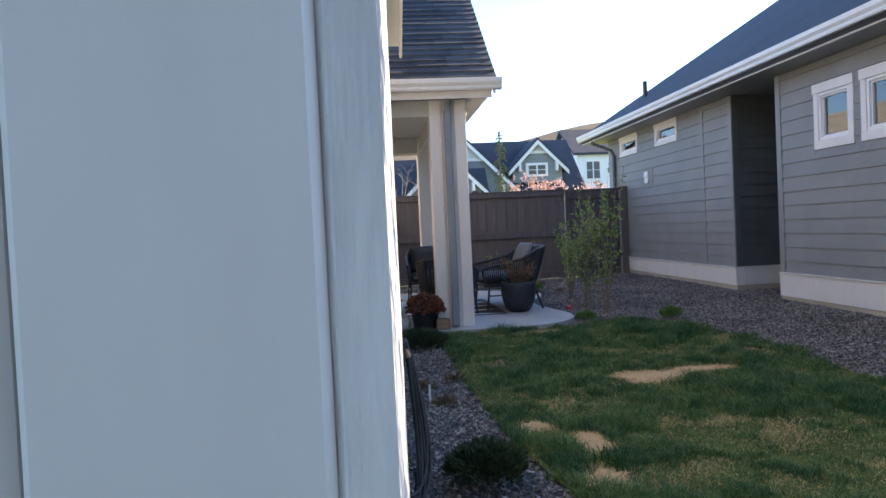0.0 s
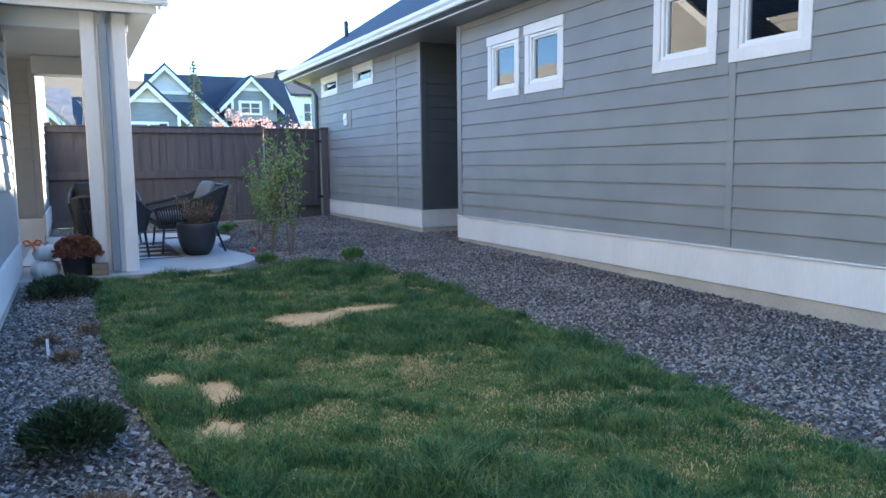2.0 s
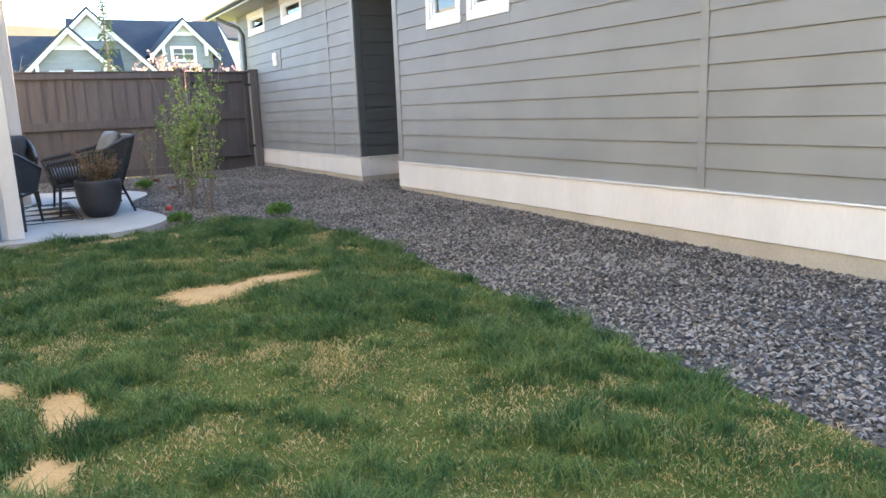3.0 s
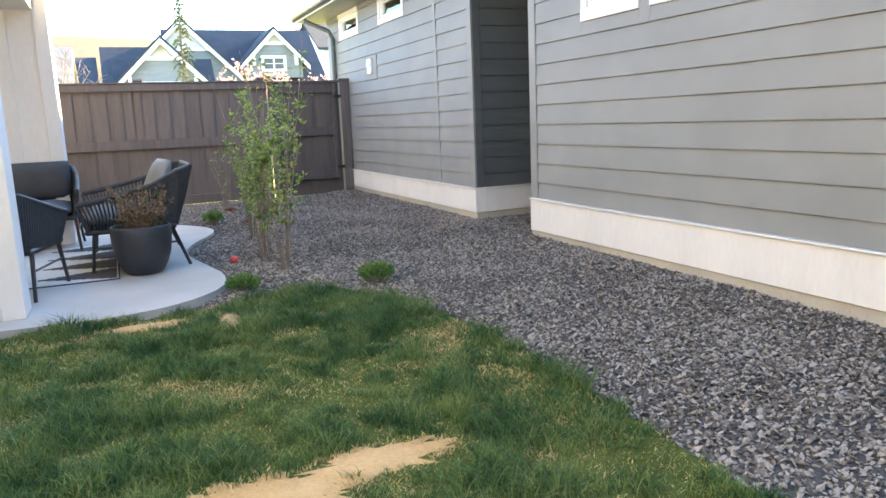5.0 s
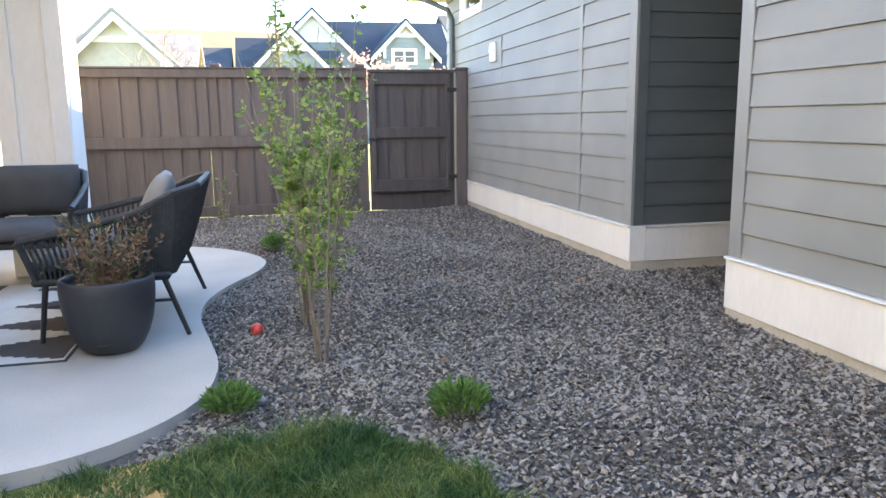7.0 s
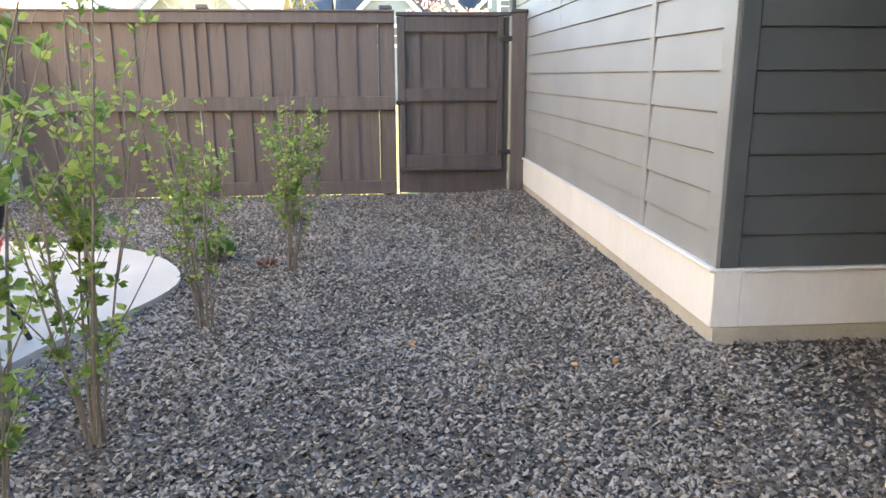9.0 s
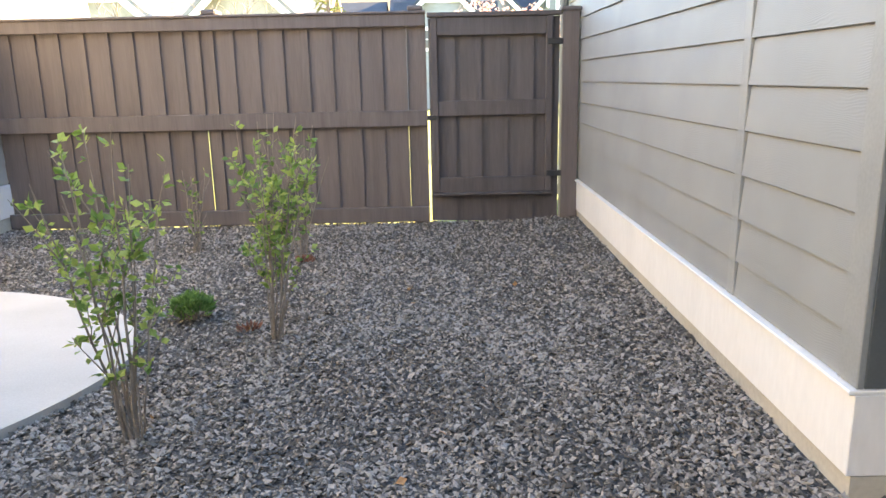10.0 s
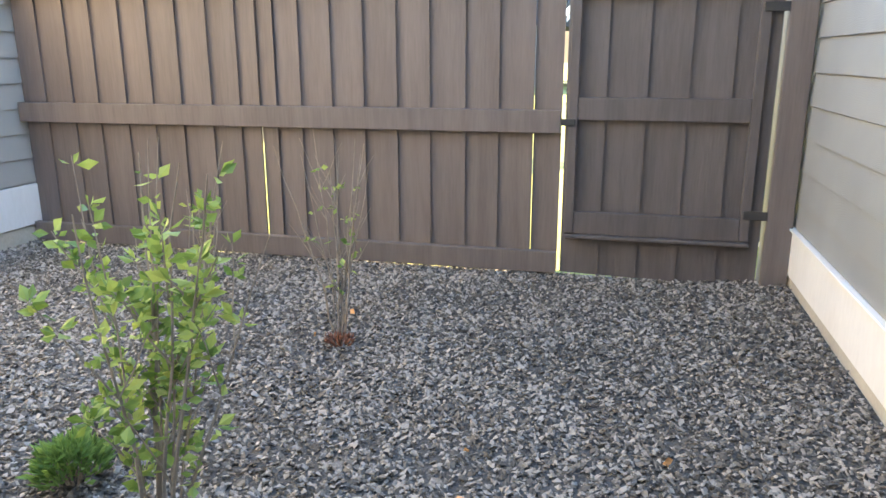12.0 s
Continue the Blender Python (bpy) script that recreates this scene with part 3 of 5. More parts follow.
skirt("baseboard_east_near", NB_X - 0.03, NB_X + 0.1, NB_S - 0.03, NB_N + 0.03, (-1, 0), 0.126)
skirt("baseboard_south_end", NB_X + 0.101, 13.3, NB_S - 0.028, NB_S + 0.1, (0, -1), 0.126)
skirt("baseboard_recess_back", REC_X - 0.03, REC_X + 0.1, NB_N + 0.031, FB_S - 0.031, (-1, 0), 0.16)
skirt("baseboard_recess", FB_X + 0.101, REC_X + 0.1, FB_S - 0.028, FB_S + 0.1, (0, -1), 0.16)
skirt("baseboard_east_far", FB_X - 0.03, FB_X + 0.1, FB_S - 0.03, FB_N, (-1, 0), 0.16)
# unseen sides that close the house
wall_core("wall_east_back", "x", 13.3, 1, NB_S, FB_N, -0.1, SOFFIT_Z, [], M_GREY_TRIM, "plain grey back wall")
wall_core("wall_east_north_end", "y", FB_N, 1, FB_X, 13.3, -0.1, SOFFIT_Z, [], M_GREY_TRIM, "plain grey end wall")


def hip_roof(name, x0, x1, y0, y1, z0, pitch, label, material, thick=0.16, gable_south=False):
    """A hip roof over its eave rectangle; its south end may be a gable."""
    h = (x1 - x0) / 2
    long_y = (y1 - y0) >= (x1 - x0)
    if not long_y:
        h = (y1 - y0) / 2
    zt = z0 + h * pitch
    bm = bmesh.new()
    c = [(x0, y0), (x1, y0), (x1, y1), (x0, y1)]
    lo = [bm.verts.new((*p, z0 - thick)) for p in c]
    up = [bm.verts.new((*p, z0)) for p in c]
    if long_y:
        r = [bm.verts.new(((x0 + x1) / 2, y0 + (0.02 if gable_south else h), zt)), bm.verts.new(((x0 + x1) / 2, y1 - h, zt))]
        fs = [(up[0], up[1], r[0]), (up[1], up[2], r[1], r[0]), (up[2], up[3], r[1]), (up[3], up[0], r[0], r[1])]
    else:
        r = [bm.verts.new((x0 + h, (y0 + y1) / 2, zt)), bm.verts.new((x1 - h, (y0 + y1) / 2, zt))]
        fs = [(up[0], up[1], r[1], r[0]), (up[1], up[2], r[1]), (up[2], up[3], r[0], r[1]), (up[3], up[0], r[0])]
    for f in fs:
        bm.faces.new(f)
    for i in range(4):
        bm.faces.new((lo[i], lo[(i + 1) % 4], up[(i + 1) % 4], up[i]))
    bm.faces.new(lo[::-1])
    bmesh.ops.recalc_face_normals(bm, faces=bm.faces)
    return structure(name, bm, material, label, "roof")


EAVE_X, EAVE_Z = 4.96, 3.10
roof_e = hip_roof("roof_east", EAVE_X, 13.5, 2.4, 16.4, EAVE_Z + 0.02, 0.69, "blue-black shingled hip roof of the grey house", M_DARK_ROOF, gable_south=True)


def gutter(name, axis, front, side, a, b, z):
    """A moulded gutter with a fascia behind it; front is the wall-side face."""
    g = structure(name, bmesh.new(), M_GUTTER, "white moulded metal gutter along the eave", "gutter")
    prof = [(0, 0), (0.075, 0), (0.085, 0.018), (0.085, 0.04), (0.11, 0.075), (0.115, 0.12), (0.10, 0.125), (0.0, 0.125)]
    pts = [(front + side * p, z + q) for p, q in prof]
    body = prism(pts, "y", a, b) if axis == "x" else None
    if body is None:
        body = bmesh.new()
        rows = [[body.verts.new((u, w, zz)) for w, zz in pts] for u in (a, b)]
        body.faces.new(rows[0])
        body.faces.new(rows[1][::-1])
        n = len(pts)
        for i in range(n):
            body.faces.new((rows[0][i], rows[1][i], rows[1][(i + 1) % n], rows[0][(i + 1) % n]))
        bmesh.ops.recalc_face_normals(body, faces=body.faces)
    part("trough", body, M_GUTTER, g)
    return g


gutter("gutter_east", "x", EAVE_X + 0.02, -1, 2.35, 16.42, EAVE_Z - 0.10)
structure("fascia_east", boxed(EAVE_X + 0.021, EAVE_X + 0.05, 2.4, 16.4, EAVE_Z - 0.16, EAVE_Z - 0.1), M_WHITE, "white fascia board under the gutter", "fascia")
# Eave shade is put into the soffit's colour: slate grey, not pale.
structure("soffit_east", boxed(EAVE_X + 0.02, 7.6, 2.42, 16.4, SOFFIT_Z + 0.0, SOFFIT_Z + 0.03), M_GREY_TRIM, "soffit under the eave, coloured slate grey for its shade", "ceiling")
dsp = thing("downspout", "grey downspout at the far corner of the grey house", "downspout", (FB_X - 0.06, 15.52, 0))
bm = bmesh.new()
tube(bm, [(-0.40, 0.25, 2.98), (-0.40, 0.2, 2.90), (-0.06, 0.0, 2.72), (0, 0, 2.6), (0, 0, 0.30), (-0.02, 0, 0.2)], 0.038, 8)
part("pipe", bm, M_CHARCOAL_TRIM, dsp)
pipe = thing("roof_vent_pipe", "dark vent pipe rising from the shingled roof", "pipe", (5.75, 14.4, 3.55))
bm = bmesh.new()
tube(bm, [(0, 0, -0.1), (0, 0, 0.42)], 0.045, 10)
part("pipe", bm, M_BLACK, pipe)
bm = bmesh.new()
lathe(bm, [(0.13, 0.02), (0.06, 0.1)], sides=12)
part("flashing", bm, M_BLACK, pipe)

# ---- structure: the pale house on the other side ----
LW_X, LW_S, LW_N = 0.178, 0.20, 8.62
LTOP = 3.38
LW_WINS = [(1.22, 2.21, 0.918, 2.42), (3.80, 5.85, 0.918, 2.42), (6.55, 7.75, 1.95, 2.75)]
w_left = wall_core("wall_west", "x", LW_X, 1, LW_S, LW_N, 0.40, LTOP, [inner(*w) for w in LW_WINS], M_LIGHT_SIDING, "pale grey lap-sided wall with pressed wood grain, half in sun")
clad(w_left, "x", LW_X, 1, LW_S + 0.088, LW_N - 0.09, 0.405, LTOP, 1.105, 0.1555, LW_WINS, M_LIGHT_SIDING)
part("corner_board", boxed(LW_X + 0.0108, LW_X + 0.0255, LW_S - 0.0255, LW_S + 0.087, 0.40, LTOP, 0.002), M_WORN, w_left, "white corner board with worn paint")
part("corner_board", boxed(LW_X + 0.001, LW_X + 0.027, LW_N - 0.088, LW_N + 0.02, 0.40, LTOP, 0.002), M_WHITE, w_left)
for i, w in enumerate(LW_WINS):
    window("x", LW_X, 1, *w, panes=(1, 2, 1)[i], blind=(0.97, 0.9, 0)[i], trim=0.09, glass=M_GLASS_MATT, label="white-trimmed window in pale siding with the blind drawn")
w_end = wall_core("wall_west_south_end", "y", LW_S, -1, -7.0, LW_X, 0.40, LTOP, [], M_LIGHT_SIDING_X, "pale grey end wall of the house in shade")
part("end_board", boxed(LW_X - 0.62, LW_X - 0.0535, LW_S - 0.024, LW_S - 0.001, 0.40, LTOP, 0.003), M_WHITE, w_end, "wide white trim board with pinhole specks")
part("corner_board", boxed(LW_X - 0.0512, LW_X + 0.01075, LW_S - 0.0265, LW_S - 0.001, 0.40, LTOP, 0.0022), M_WHITE, w_end, "white corner board with worn paint")
clad(w_end, "y", LW_S, -1, -7.0, LW_X - 0.626, 0.405, LTOP, 1.105, 0.1555, [], M_LIGHT_SIDING_X)
structure("baseboard_west", boxed(LW_X, LW_X + 0.034, LW_S - 0.03, LW_N, 0.11, 0.398, 0.003), M_WHITE, "white painted skirt board along the pale wall", "skirt board")
structure("footing_west", boxed(-0.1, LW_X + 0.02, LW_S - 0.02, LW_N, -0.2, 0.109), M_CONCRETE, "concrete footing under the pale wall", "footing")
structure("baseboard_west_end", boxed(-7.0, LW_X - 0.001, LW_S - 0.034, LW_S - 0.001, 0.11, 0.398, 0.003), M_WHITE, "white painted skirt board", "skirt board")
# patio recess and the wall beyond it
FAR_X, FAR_S, FAR_N = 0.30, 12.02, 17.0
w_back = wall_core("wall_patio_back", "x", -2.2, 1, LW_N - 0.6, FAR_S + 0.6, 0.0, LTOP, [], M_LIGHT_SIDING, "pale grey back wall of the covered patio")
clad(w_back, "x", -2.2, 1, LW_N, FAR_S, 0.40, 2.7, 1.105, 0.1555, [], M_LIGHT_SIDING)
wall_core("wall_patio_south", "y", LW_N, 1, -2.2, LW_X, 0.0, LTOP, [], M_LIGHT_SIDING_X, "pale grey side wall of the covered patio")
w_pn = wall_core("wall_patio_north", "y", FAR_S, -1, -2.2, FAR_X, 0.0, LTOP, [], M_LIGHT_SIDING_X, "shaded pale grey side wall of the covered patio")
clad(w_pn, "y", FAR_S, -1, -2.2, FAR_X - 0.07, 0.44, 2.7, 1.105, 0.1555, [], M_LIGHT_SIDING_X)
part("corner_board", boxed(FAR_X - 0.068, FAR_X + 0.0005, FAR_S - 0.0195, FAR_S - 0.001, 0.44, 2.7, 0.003), M_LIGHT_SIDING_X, w_pn)
part("skirt_board", boxed(-2.2, FAR_X, FAR_S - 0.03, FAR_S - 0.001, 0.09, 0.438, 0.003), M_WHITE, w_pn)
w_fl = wall_core("wall_west_far", "x", FAR_X, 1, FAR_S, FAR_N, 0.0, LTOP, [], M_LIGHT_SIDING, "pale grey lap-sided wall running past the fence, mostly in sun")
clad(w_fl, "x", FAR_X, 1, FAR_S + 0.09, FAR_N, 0.478, LTOP, 0.49, 0.176, [], M_LIGHT_SIDING)
part("corner_board", boxed(FAR_X + 0.001, FAR_X + 0.026, FAR_S - 0.02, FAR_S + 0.087, 0.478, LTOP, 0.003), M_LIGHT_SIDING, w_fl)
structure("baseboard_west_far", boxed(FAR_X + 0.001, FAR_X + 0.034, FAR_S - 0.03, FAR_N, 0.185, 0.476, 0.003), M_WHITE, "white painted skirt board", "skirt board")
structure("footing_west_far", boxed(FAR_X + 0.001, FAR_X + 0.018, FAR_S - 0.02, FAR_N, -0.1, 0.184), M_CONCRETE, "concrete footing", "footing")
wall_core("wall_west_north_end", "y", FAR_N, 1, -7.0, FAR_X, 0.0, LTOP, [], M_LIGHT_SIDING_X, "plain pale end wall")
wall_core("wall_west_back", "x", -7.0, -1, LW_S, FAR_N, 0.0, LTOP, [], M_LIGHT_SIDING, "plain pale back wall")
# its eave, and the porch roof
GY0, GY1, GSL = -0.40, 7.50, 0.62
GYM = (GY0 + GY1) / 2
GTOP = LTOP + (GYM - LW_S) * GSL


def gable_west():
    """The near block's gable end, which faces the garden, with its roof and rakes."""
    g = structure("wall_west_gable", prism([(LW_S, LTOP + 0.001), (GYM, GTOP), (GYM * 2 - LW_S, LTOP + 0.001)], "x", LW_X - 0.15, LW_X), M_LIGHT_SIDING, "pale grey sided gable in sun above the windows", "wall")
    z = LTOP + 0.004
    while z < GTOP - 0.3:
        half = (GTOP - z - 0.1555) / GSL
        part("plank", prism([(LW_X, z), (LW_X + 0.020, z), (LW_X + 0.020, z + 0.002), (LW_X + 0.006, z + 0.149), (LW_X, z + 0.149)], "y", GYM - half, GYM + half), M_LIGHT_SIDING, g)
        z += 0.1555
    r = structure("roof_west", bmesh.new(), M_SHINGLE, "charcoal shingled gable roof of the pale house", "roof")
    for s in (-1, 1):
        ye = GYM + s * (GYM - GY0)
        zt, ze = GTOP + 0.16, GTOP + 0.16 - (GYM - GY0) * GSL
        part("roof_slope", prism([(ye, ze - 0.05), (ye, ze + 0.05), (GYM, zt + 0.05), (GYM, zt - 0.05)], "x", -7.4, 0.56), M_SHINGLE, r)
        part("rake_board", prism([(ye, ze - 0.22), (ye, ze - 0.051), (GYM, zt - 0.051), (GYM, zt - 0.22)], "x", 0.53, 0.558), M_WHITE, r, "white rake board")
        part("rake_soffit", prism([(ye, ze - 0.10), (ye, ze - 0.052), (GYM, zt - 0.052), (GYM, zt - 0.10)], "x", LW_X + 0.03, 0.529), M_SOFFIT, r)


gable_west()
P_X, P_Y0, P_Y1, P_Z = 1.58, 7.92, 12.35, 2.80


def porch_roof():
    """Gable roof over the covered patio, ridge across the garden; its near slope is laid with shingle courses."""
    pitch = 0.80
    r = structure("roof_porch", bmesh.new(), M_SHINGLE, "charcoal shingled gable roof over the covered patio", "roof")
    ym = (P_Y0 + P_Y1) / 2
    h = ym - P_Y0
    core = prism([(P_Y0, P_Z - 0.03), (P_Y1, P_Z - 0.03), (P_Y1, P_Z), (ym, P_Z + h * pitch), (P_Y0, P_Z)], "x", -5.0, P_X - 0.25)
    part("roof_deck", core, M_LIGHT_SIDING, r, "pale gable end under the shingles")
    for s in (-1, 1):
        ye = ym + s * (h + 0.0)
        top = prism([(ye, P_Z - 0.02), (ye, P_Z + 0.012), (ym, P_Z + h * pitch + 0.012), (ym, P_Z + h * pitch - 0.02)], "x", -5.0, P_X)
        part("roof_slope", top, M_SHINGLE, r)
        rake = prism([(ye, P_Z - 0.16), (ye, P_Z - 0.021), (ym, P_Z + h * pitch - 0.021), (ym, P_Z + h * pitch - 0.16)], "x", P_X - 0.03, P_X - 0.002)
        part("rake_board", rake, M_WHITE, r, "white rake board")
    n = int(h / 0.11)
    rnd = random.Random(4)
    for k in range(n):
        d0, d1 = k * 0.11, (k + 1) * 0.11 + 0.01
        u = -2.5 + rnd.random() * 0.2
        bm = bmesh.new()
        while u < P_X:
            v = u + 0.26 + rnd.random() * 0.12
            a, b = u, min(v - 0.004, P_X + 0.01)
            t = 0.026 + rnd.random() * 0.008
            if b > a + 0.02:
                y, z = P_Y0 + d0 - 0.012, P_Z + d0 * pitch
                v6 = [bm.verts.new(p) for p in ((a, y, z), (b, y, z), (b, y, z + t), (a, y, z + t), (a, P_Y0 + d1, P_Z + d1 * pitch + 0.014), (b, P_Y0 + d1, P_Z + d1 * pitch + 0.014))]
                bm.faces.new((v6[0], v6[1], v6[2], v6[3]))
                bm.faces.new((v6[3], v6[2], v6[5], v6[4]))
                bm.faces.new((v6[1], v6[5], v6[2]))
            u = v
        part("shingle_course", bm, M_SHINGLE, r)


porch_roof()
gutter("gutter_porch", "y", P_Y0 + 0.04, -1, 0.21, P_X + 0.06, P_Z - 0.115)
structure("fascia_porch", boxed(0.2, P_X - 0.04, P_Y0 + 0.045, P_Y0 + 0.075, P_Z - 0.19, P_Z - 0.03), M_WHITE, "white fascia board of the porch roof", "fascia")
structure("beam_porch_front", boxed(0.2, 1.29, 8.22, 8.5, 2.46, 2.64, 0.004), M_SOFFIT, "painted beam across the front of the patio cover", "beam")
structure("beam_porch_side", boxed(0.95, 1.29, 8.5, 11.55, 2.40, 2.64, 0.004), M_SOFFIT, "painted beam along the patio cover", "beam")
structure("beam_porch_far", boxed(0.3, 1.36, 11.55, 11.9, 2.40, 2.64, 0.004), M_SOFFIT, "painted beam at the far end of the patio cover", "beam")
structure("ceiling", boxed(-2.3, P_X - 0.05, P_Y0 + 0.08, P_Y1 - 0.05, 2.645, 2.675), M_SOFFIT, "pale boarded ceiling of the covered patio", "ceiling")


def porch_post(x0, x1, y0, y1, label):
    p = thing("porch_post", label, "post", ((x0 + x1) / 2, (y0 + y1) / 2, 0.085), "porch posts")
    w, d = (x1 - x0) / 2, (y1 - y0) / 2
    part("core", boxed(-w + 0.02, w - 0.02, -d + 0.02, d - 0.02, 0.0, 2.55), M_WHITE, p)
    for sx in (-1, 1):
        part("face_board", boxed(sx * w - (0.02 if sx > 0 else 0), sx * w + (0.02 if sx < 0 else 0), -d, d, 0.0, 2.55, 0.004), M_WHITE, p)
    for sy in (-1, 1):
        part("face_board", boxed(-w + 0.0205, w - 0.0205, sy * d - (0.019 if sy > 0 else 0), sy * d + (0.019 if sy < 0 else 0), 0.0, 2.55, 0.004), M_WHITE, p)
        for a, b in ((-w, -w + 0.13), (w - 0.13, w)):
            part("edge_board", boxed(a + 0.001, b - 0.001, sy * d + (0.002 if sy > 0 else -0.022), sy * d + (0.022 if sy > 0 else -0.002), 0.0, 2.55, 0.003), M_WHITE, p)
    return p


porch_post(0.86, 1.27, 8.22, 8.50, "white boxed porch post on the patio slab")
porch_post(0.92, 1.41, 11.5, 11.88, "white boxed porch post at the far end of the patio")
ds = thing("porch_downspout", "blue-grey downspout down the front of the porch post", "downspout", (1.055, 8.165, 0.0))
part("pipe", boxed(-0.042, 0.042, -0.03, 0.03, 0.10, 2.52, 0.012), M_DOWNSPOUT, ds)
bm = bmesh.new()
tube(bm, [(0, 0, 2.5), (0.01, -0.04, 2.58), (0.03, -0.17, 2.70)], 0.034, 8)
part("elbow", bm, M_DOWNSPOUT, ds)
can = thing("recessed_light", "round recessed ceiling light, unlit", "light", (0.55, 9.3, 2.645))
bm = bmesh.new()
lathe(bm, [(0.085, 0.0), (0.085, -0.008), (0.06, -0.010), (0.055, -0.002)], sides=20)
part("trim_ring", bm, M_VINYL, can)

# ---- fence and gate ----
FY = 14.92


def fence():
    f = structure("fence", boxed(0.33, 4.136, FY + 0.03, FY + 0.065, 1.79, 1.89, 0.004), M_FENCE, "dark brown stained board fence with rails and posts", "fence")
    rnd = random.Random(8)
    part("top_rail", boxed(0.33, 4.136, FY - 0.02, FY + 0.028, 1.775, 1.878, 0.004), M_FENCE, f)
    part("cap_rail", boxed(0.33, 4.14, FY - 0.04, FY + 0.10, 1.879, 1.90, 0.004), M_FENCE, f)
    part("mid_rail", boxed(0.33, 4.136, FY - 0.02, FY + 0.028, 0.93, 1.065, 0.004), M_FENCE, f)
    part("bottom_rail", boxed(0.33, 4.136, FY - 0.02, FY + 0.028, 0.072, 0.205, 0.004), M_FENCE, f)
    edges = [0.335] + [0.3115 + 0.2155 * k + (rnd.random() - 0.5) * 0.012 for k in range(1, 9)] + [2.185, 2.305]
    edges += [0.3115 + 0.2155 * k + (rnd.random() - 0.5) * 0.012 for k in range(10, 17)] + [3.975, 4.134]
    for k, (a, b) in enumerate(zip(edges, edges[1:])):
        open_joint = k in (8, 9, 17)
        foot, e = 0.070 + rnd.random() * 0.015, (b - 0.0058 if open_joint else b + 0.004)
        bm = prism([(a - 0.004, FY + 0.054), (e, FY + 0.031), (e, FY + 0.046), (a - 0.004, FY + 0.069)], "z", foot, 1.80)
        part("board", bm, M_FENCE, f)
        # Unseen strips added behind two open joints, to stop light through part of them.
        if k in (8, 9):
            part("batten", boxed(b - 0.03, b + 0.03, FY + 0.0705, FY + 0.085, *((0.95, 1.78) if k == 8 else (0.08, 1.02))), M_FENCE, f)
    for px in (0.36, 2.29, 4.05):
        part("post", boxed(px - 0.05, px + 0.05, FY + 0.064, FY + 0.16, -0.1, 1.885, 0.006), M_FENCE, f)
        part("post_cap", boxed(px - 0.065, px + 0.065, FY - 0.03, FY + 0.17, 1.9005, 1.945, 0.012), M_FENCE, f)
    return f


fence()


def gate():
    g = thing("gate", "dark brown board gate with a raised frame, closed", "gate", (4.72, FY, 0.05))
    x0, x1 = -0.560, 0.574
    rnd = random.Random(11)
    for a, b in ((x0 + 0.02, x0 + 0.075), (x1 - 0.12, x1 - 0.065)):
        part("stile", boxed(a, b, -0.045, -0.004, 0.29, 1.79, 0.004), M_GATE, g)
    part("cap_rail", boxed(x0 - 0.006, x1 + 0.006, -0.060, 0.044, 1.791, 1.83, 0.006), M_GATE, g)
    for a, b in ((1.64, 1.789), (0.962, 1.092), (0.2855, 0.42)):
        part("rail", boxed(x0 + 0.0755, x1 - 0.1205, -0.040, -0.004, a, b, 0.004), M_GATE, g)
    part("ledge", boxed(x0 + 0.02, x1 - 0.065, -0.075, -0.004, 0.262, 0.2845, 0.004), M_GATE, g)
    n = 5
    w = (x1 - x0) / n
    for k in range(n):
        a = x0 + k * w
        bm = prism([(a, 0.026), (a + w + (0.004 if k < n - 1 else -0.002), 0.002), (a + w + (0.004 if k < n - 1 else -0.002), 0.016), (a, 0.040)], "z", (0.024, 0.018, 0.012, 0.006, 0.004)[k], 1.785)
        part("board", bm, M_GATE, g)
    for z in (0.42, 1.55):
        part("hinge", boxed(x1 - 0.11, x1 + 0.018, -0.056, -0.0455, z, z + 0.05, 0.003), M_BLACK, g, "black strap hinge")
    part("latch", boxed(x0 - 0.02, x0 + 0.06, -0.06, -0.0455, 0.93, 0.97, 0.004), M_BLACK, g, "black gate latch")
    return g


gate()
gp = thing("gate_post", "thick dark brown gate post beside the house wall", "post", (5.383, FY + 0.02, 0))
part("shaft", boxed(-0.072, 0.072, -0.07, 0.07, -0.1, 1.87, 0.006), M_FENCE, gp)
part("cap", boxed(-0.09, 0.09, -0.08, 0.08, 1.8705, 1.91, 0.012), M_FENCE, gp)

# ---- distance: houses, hills ----


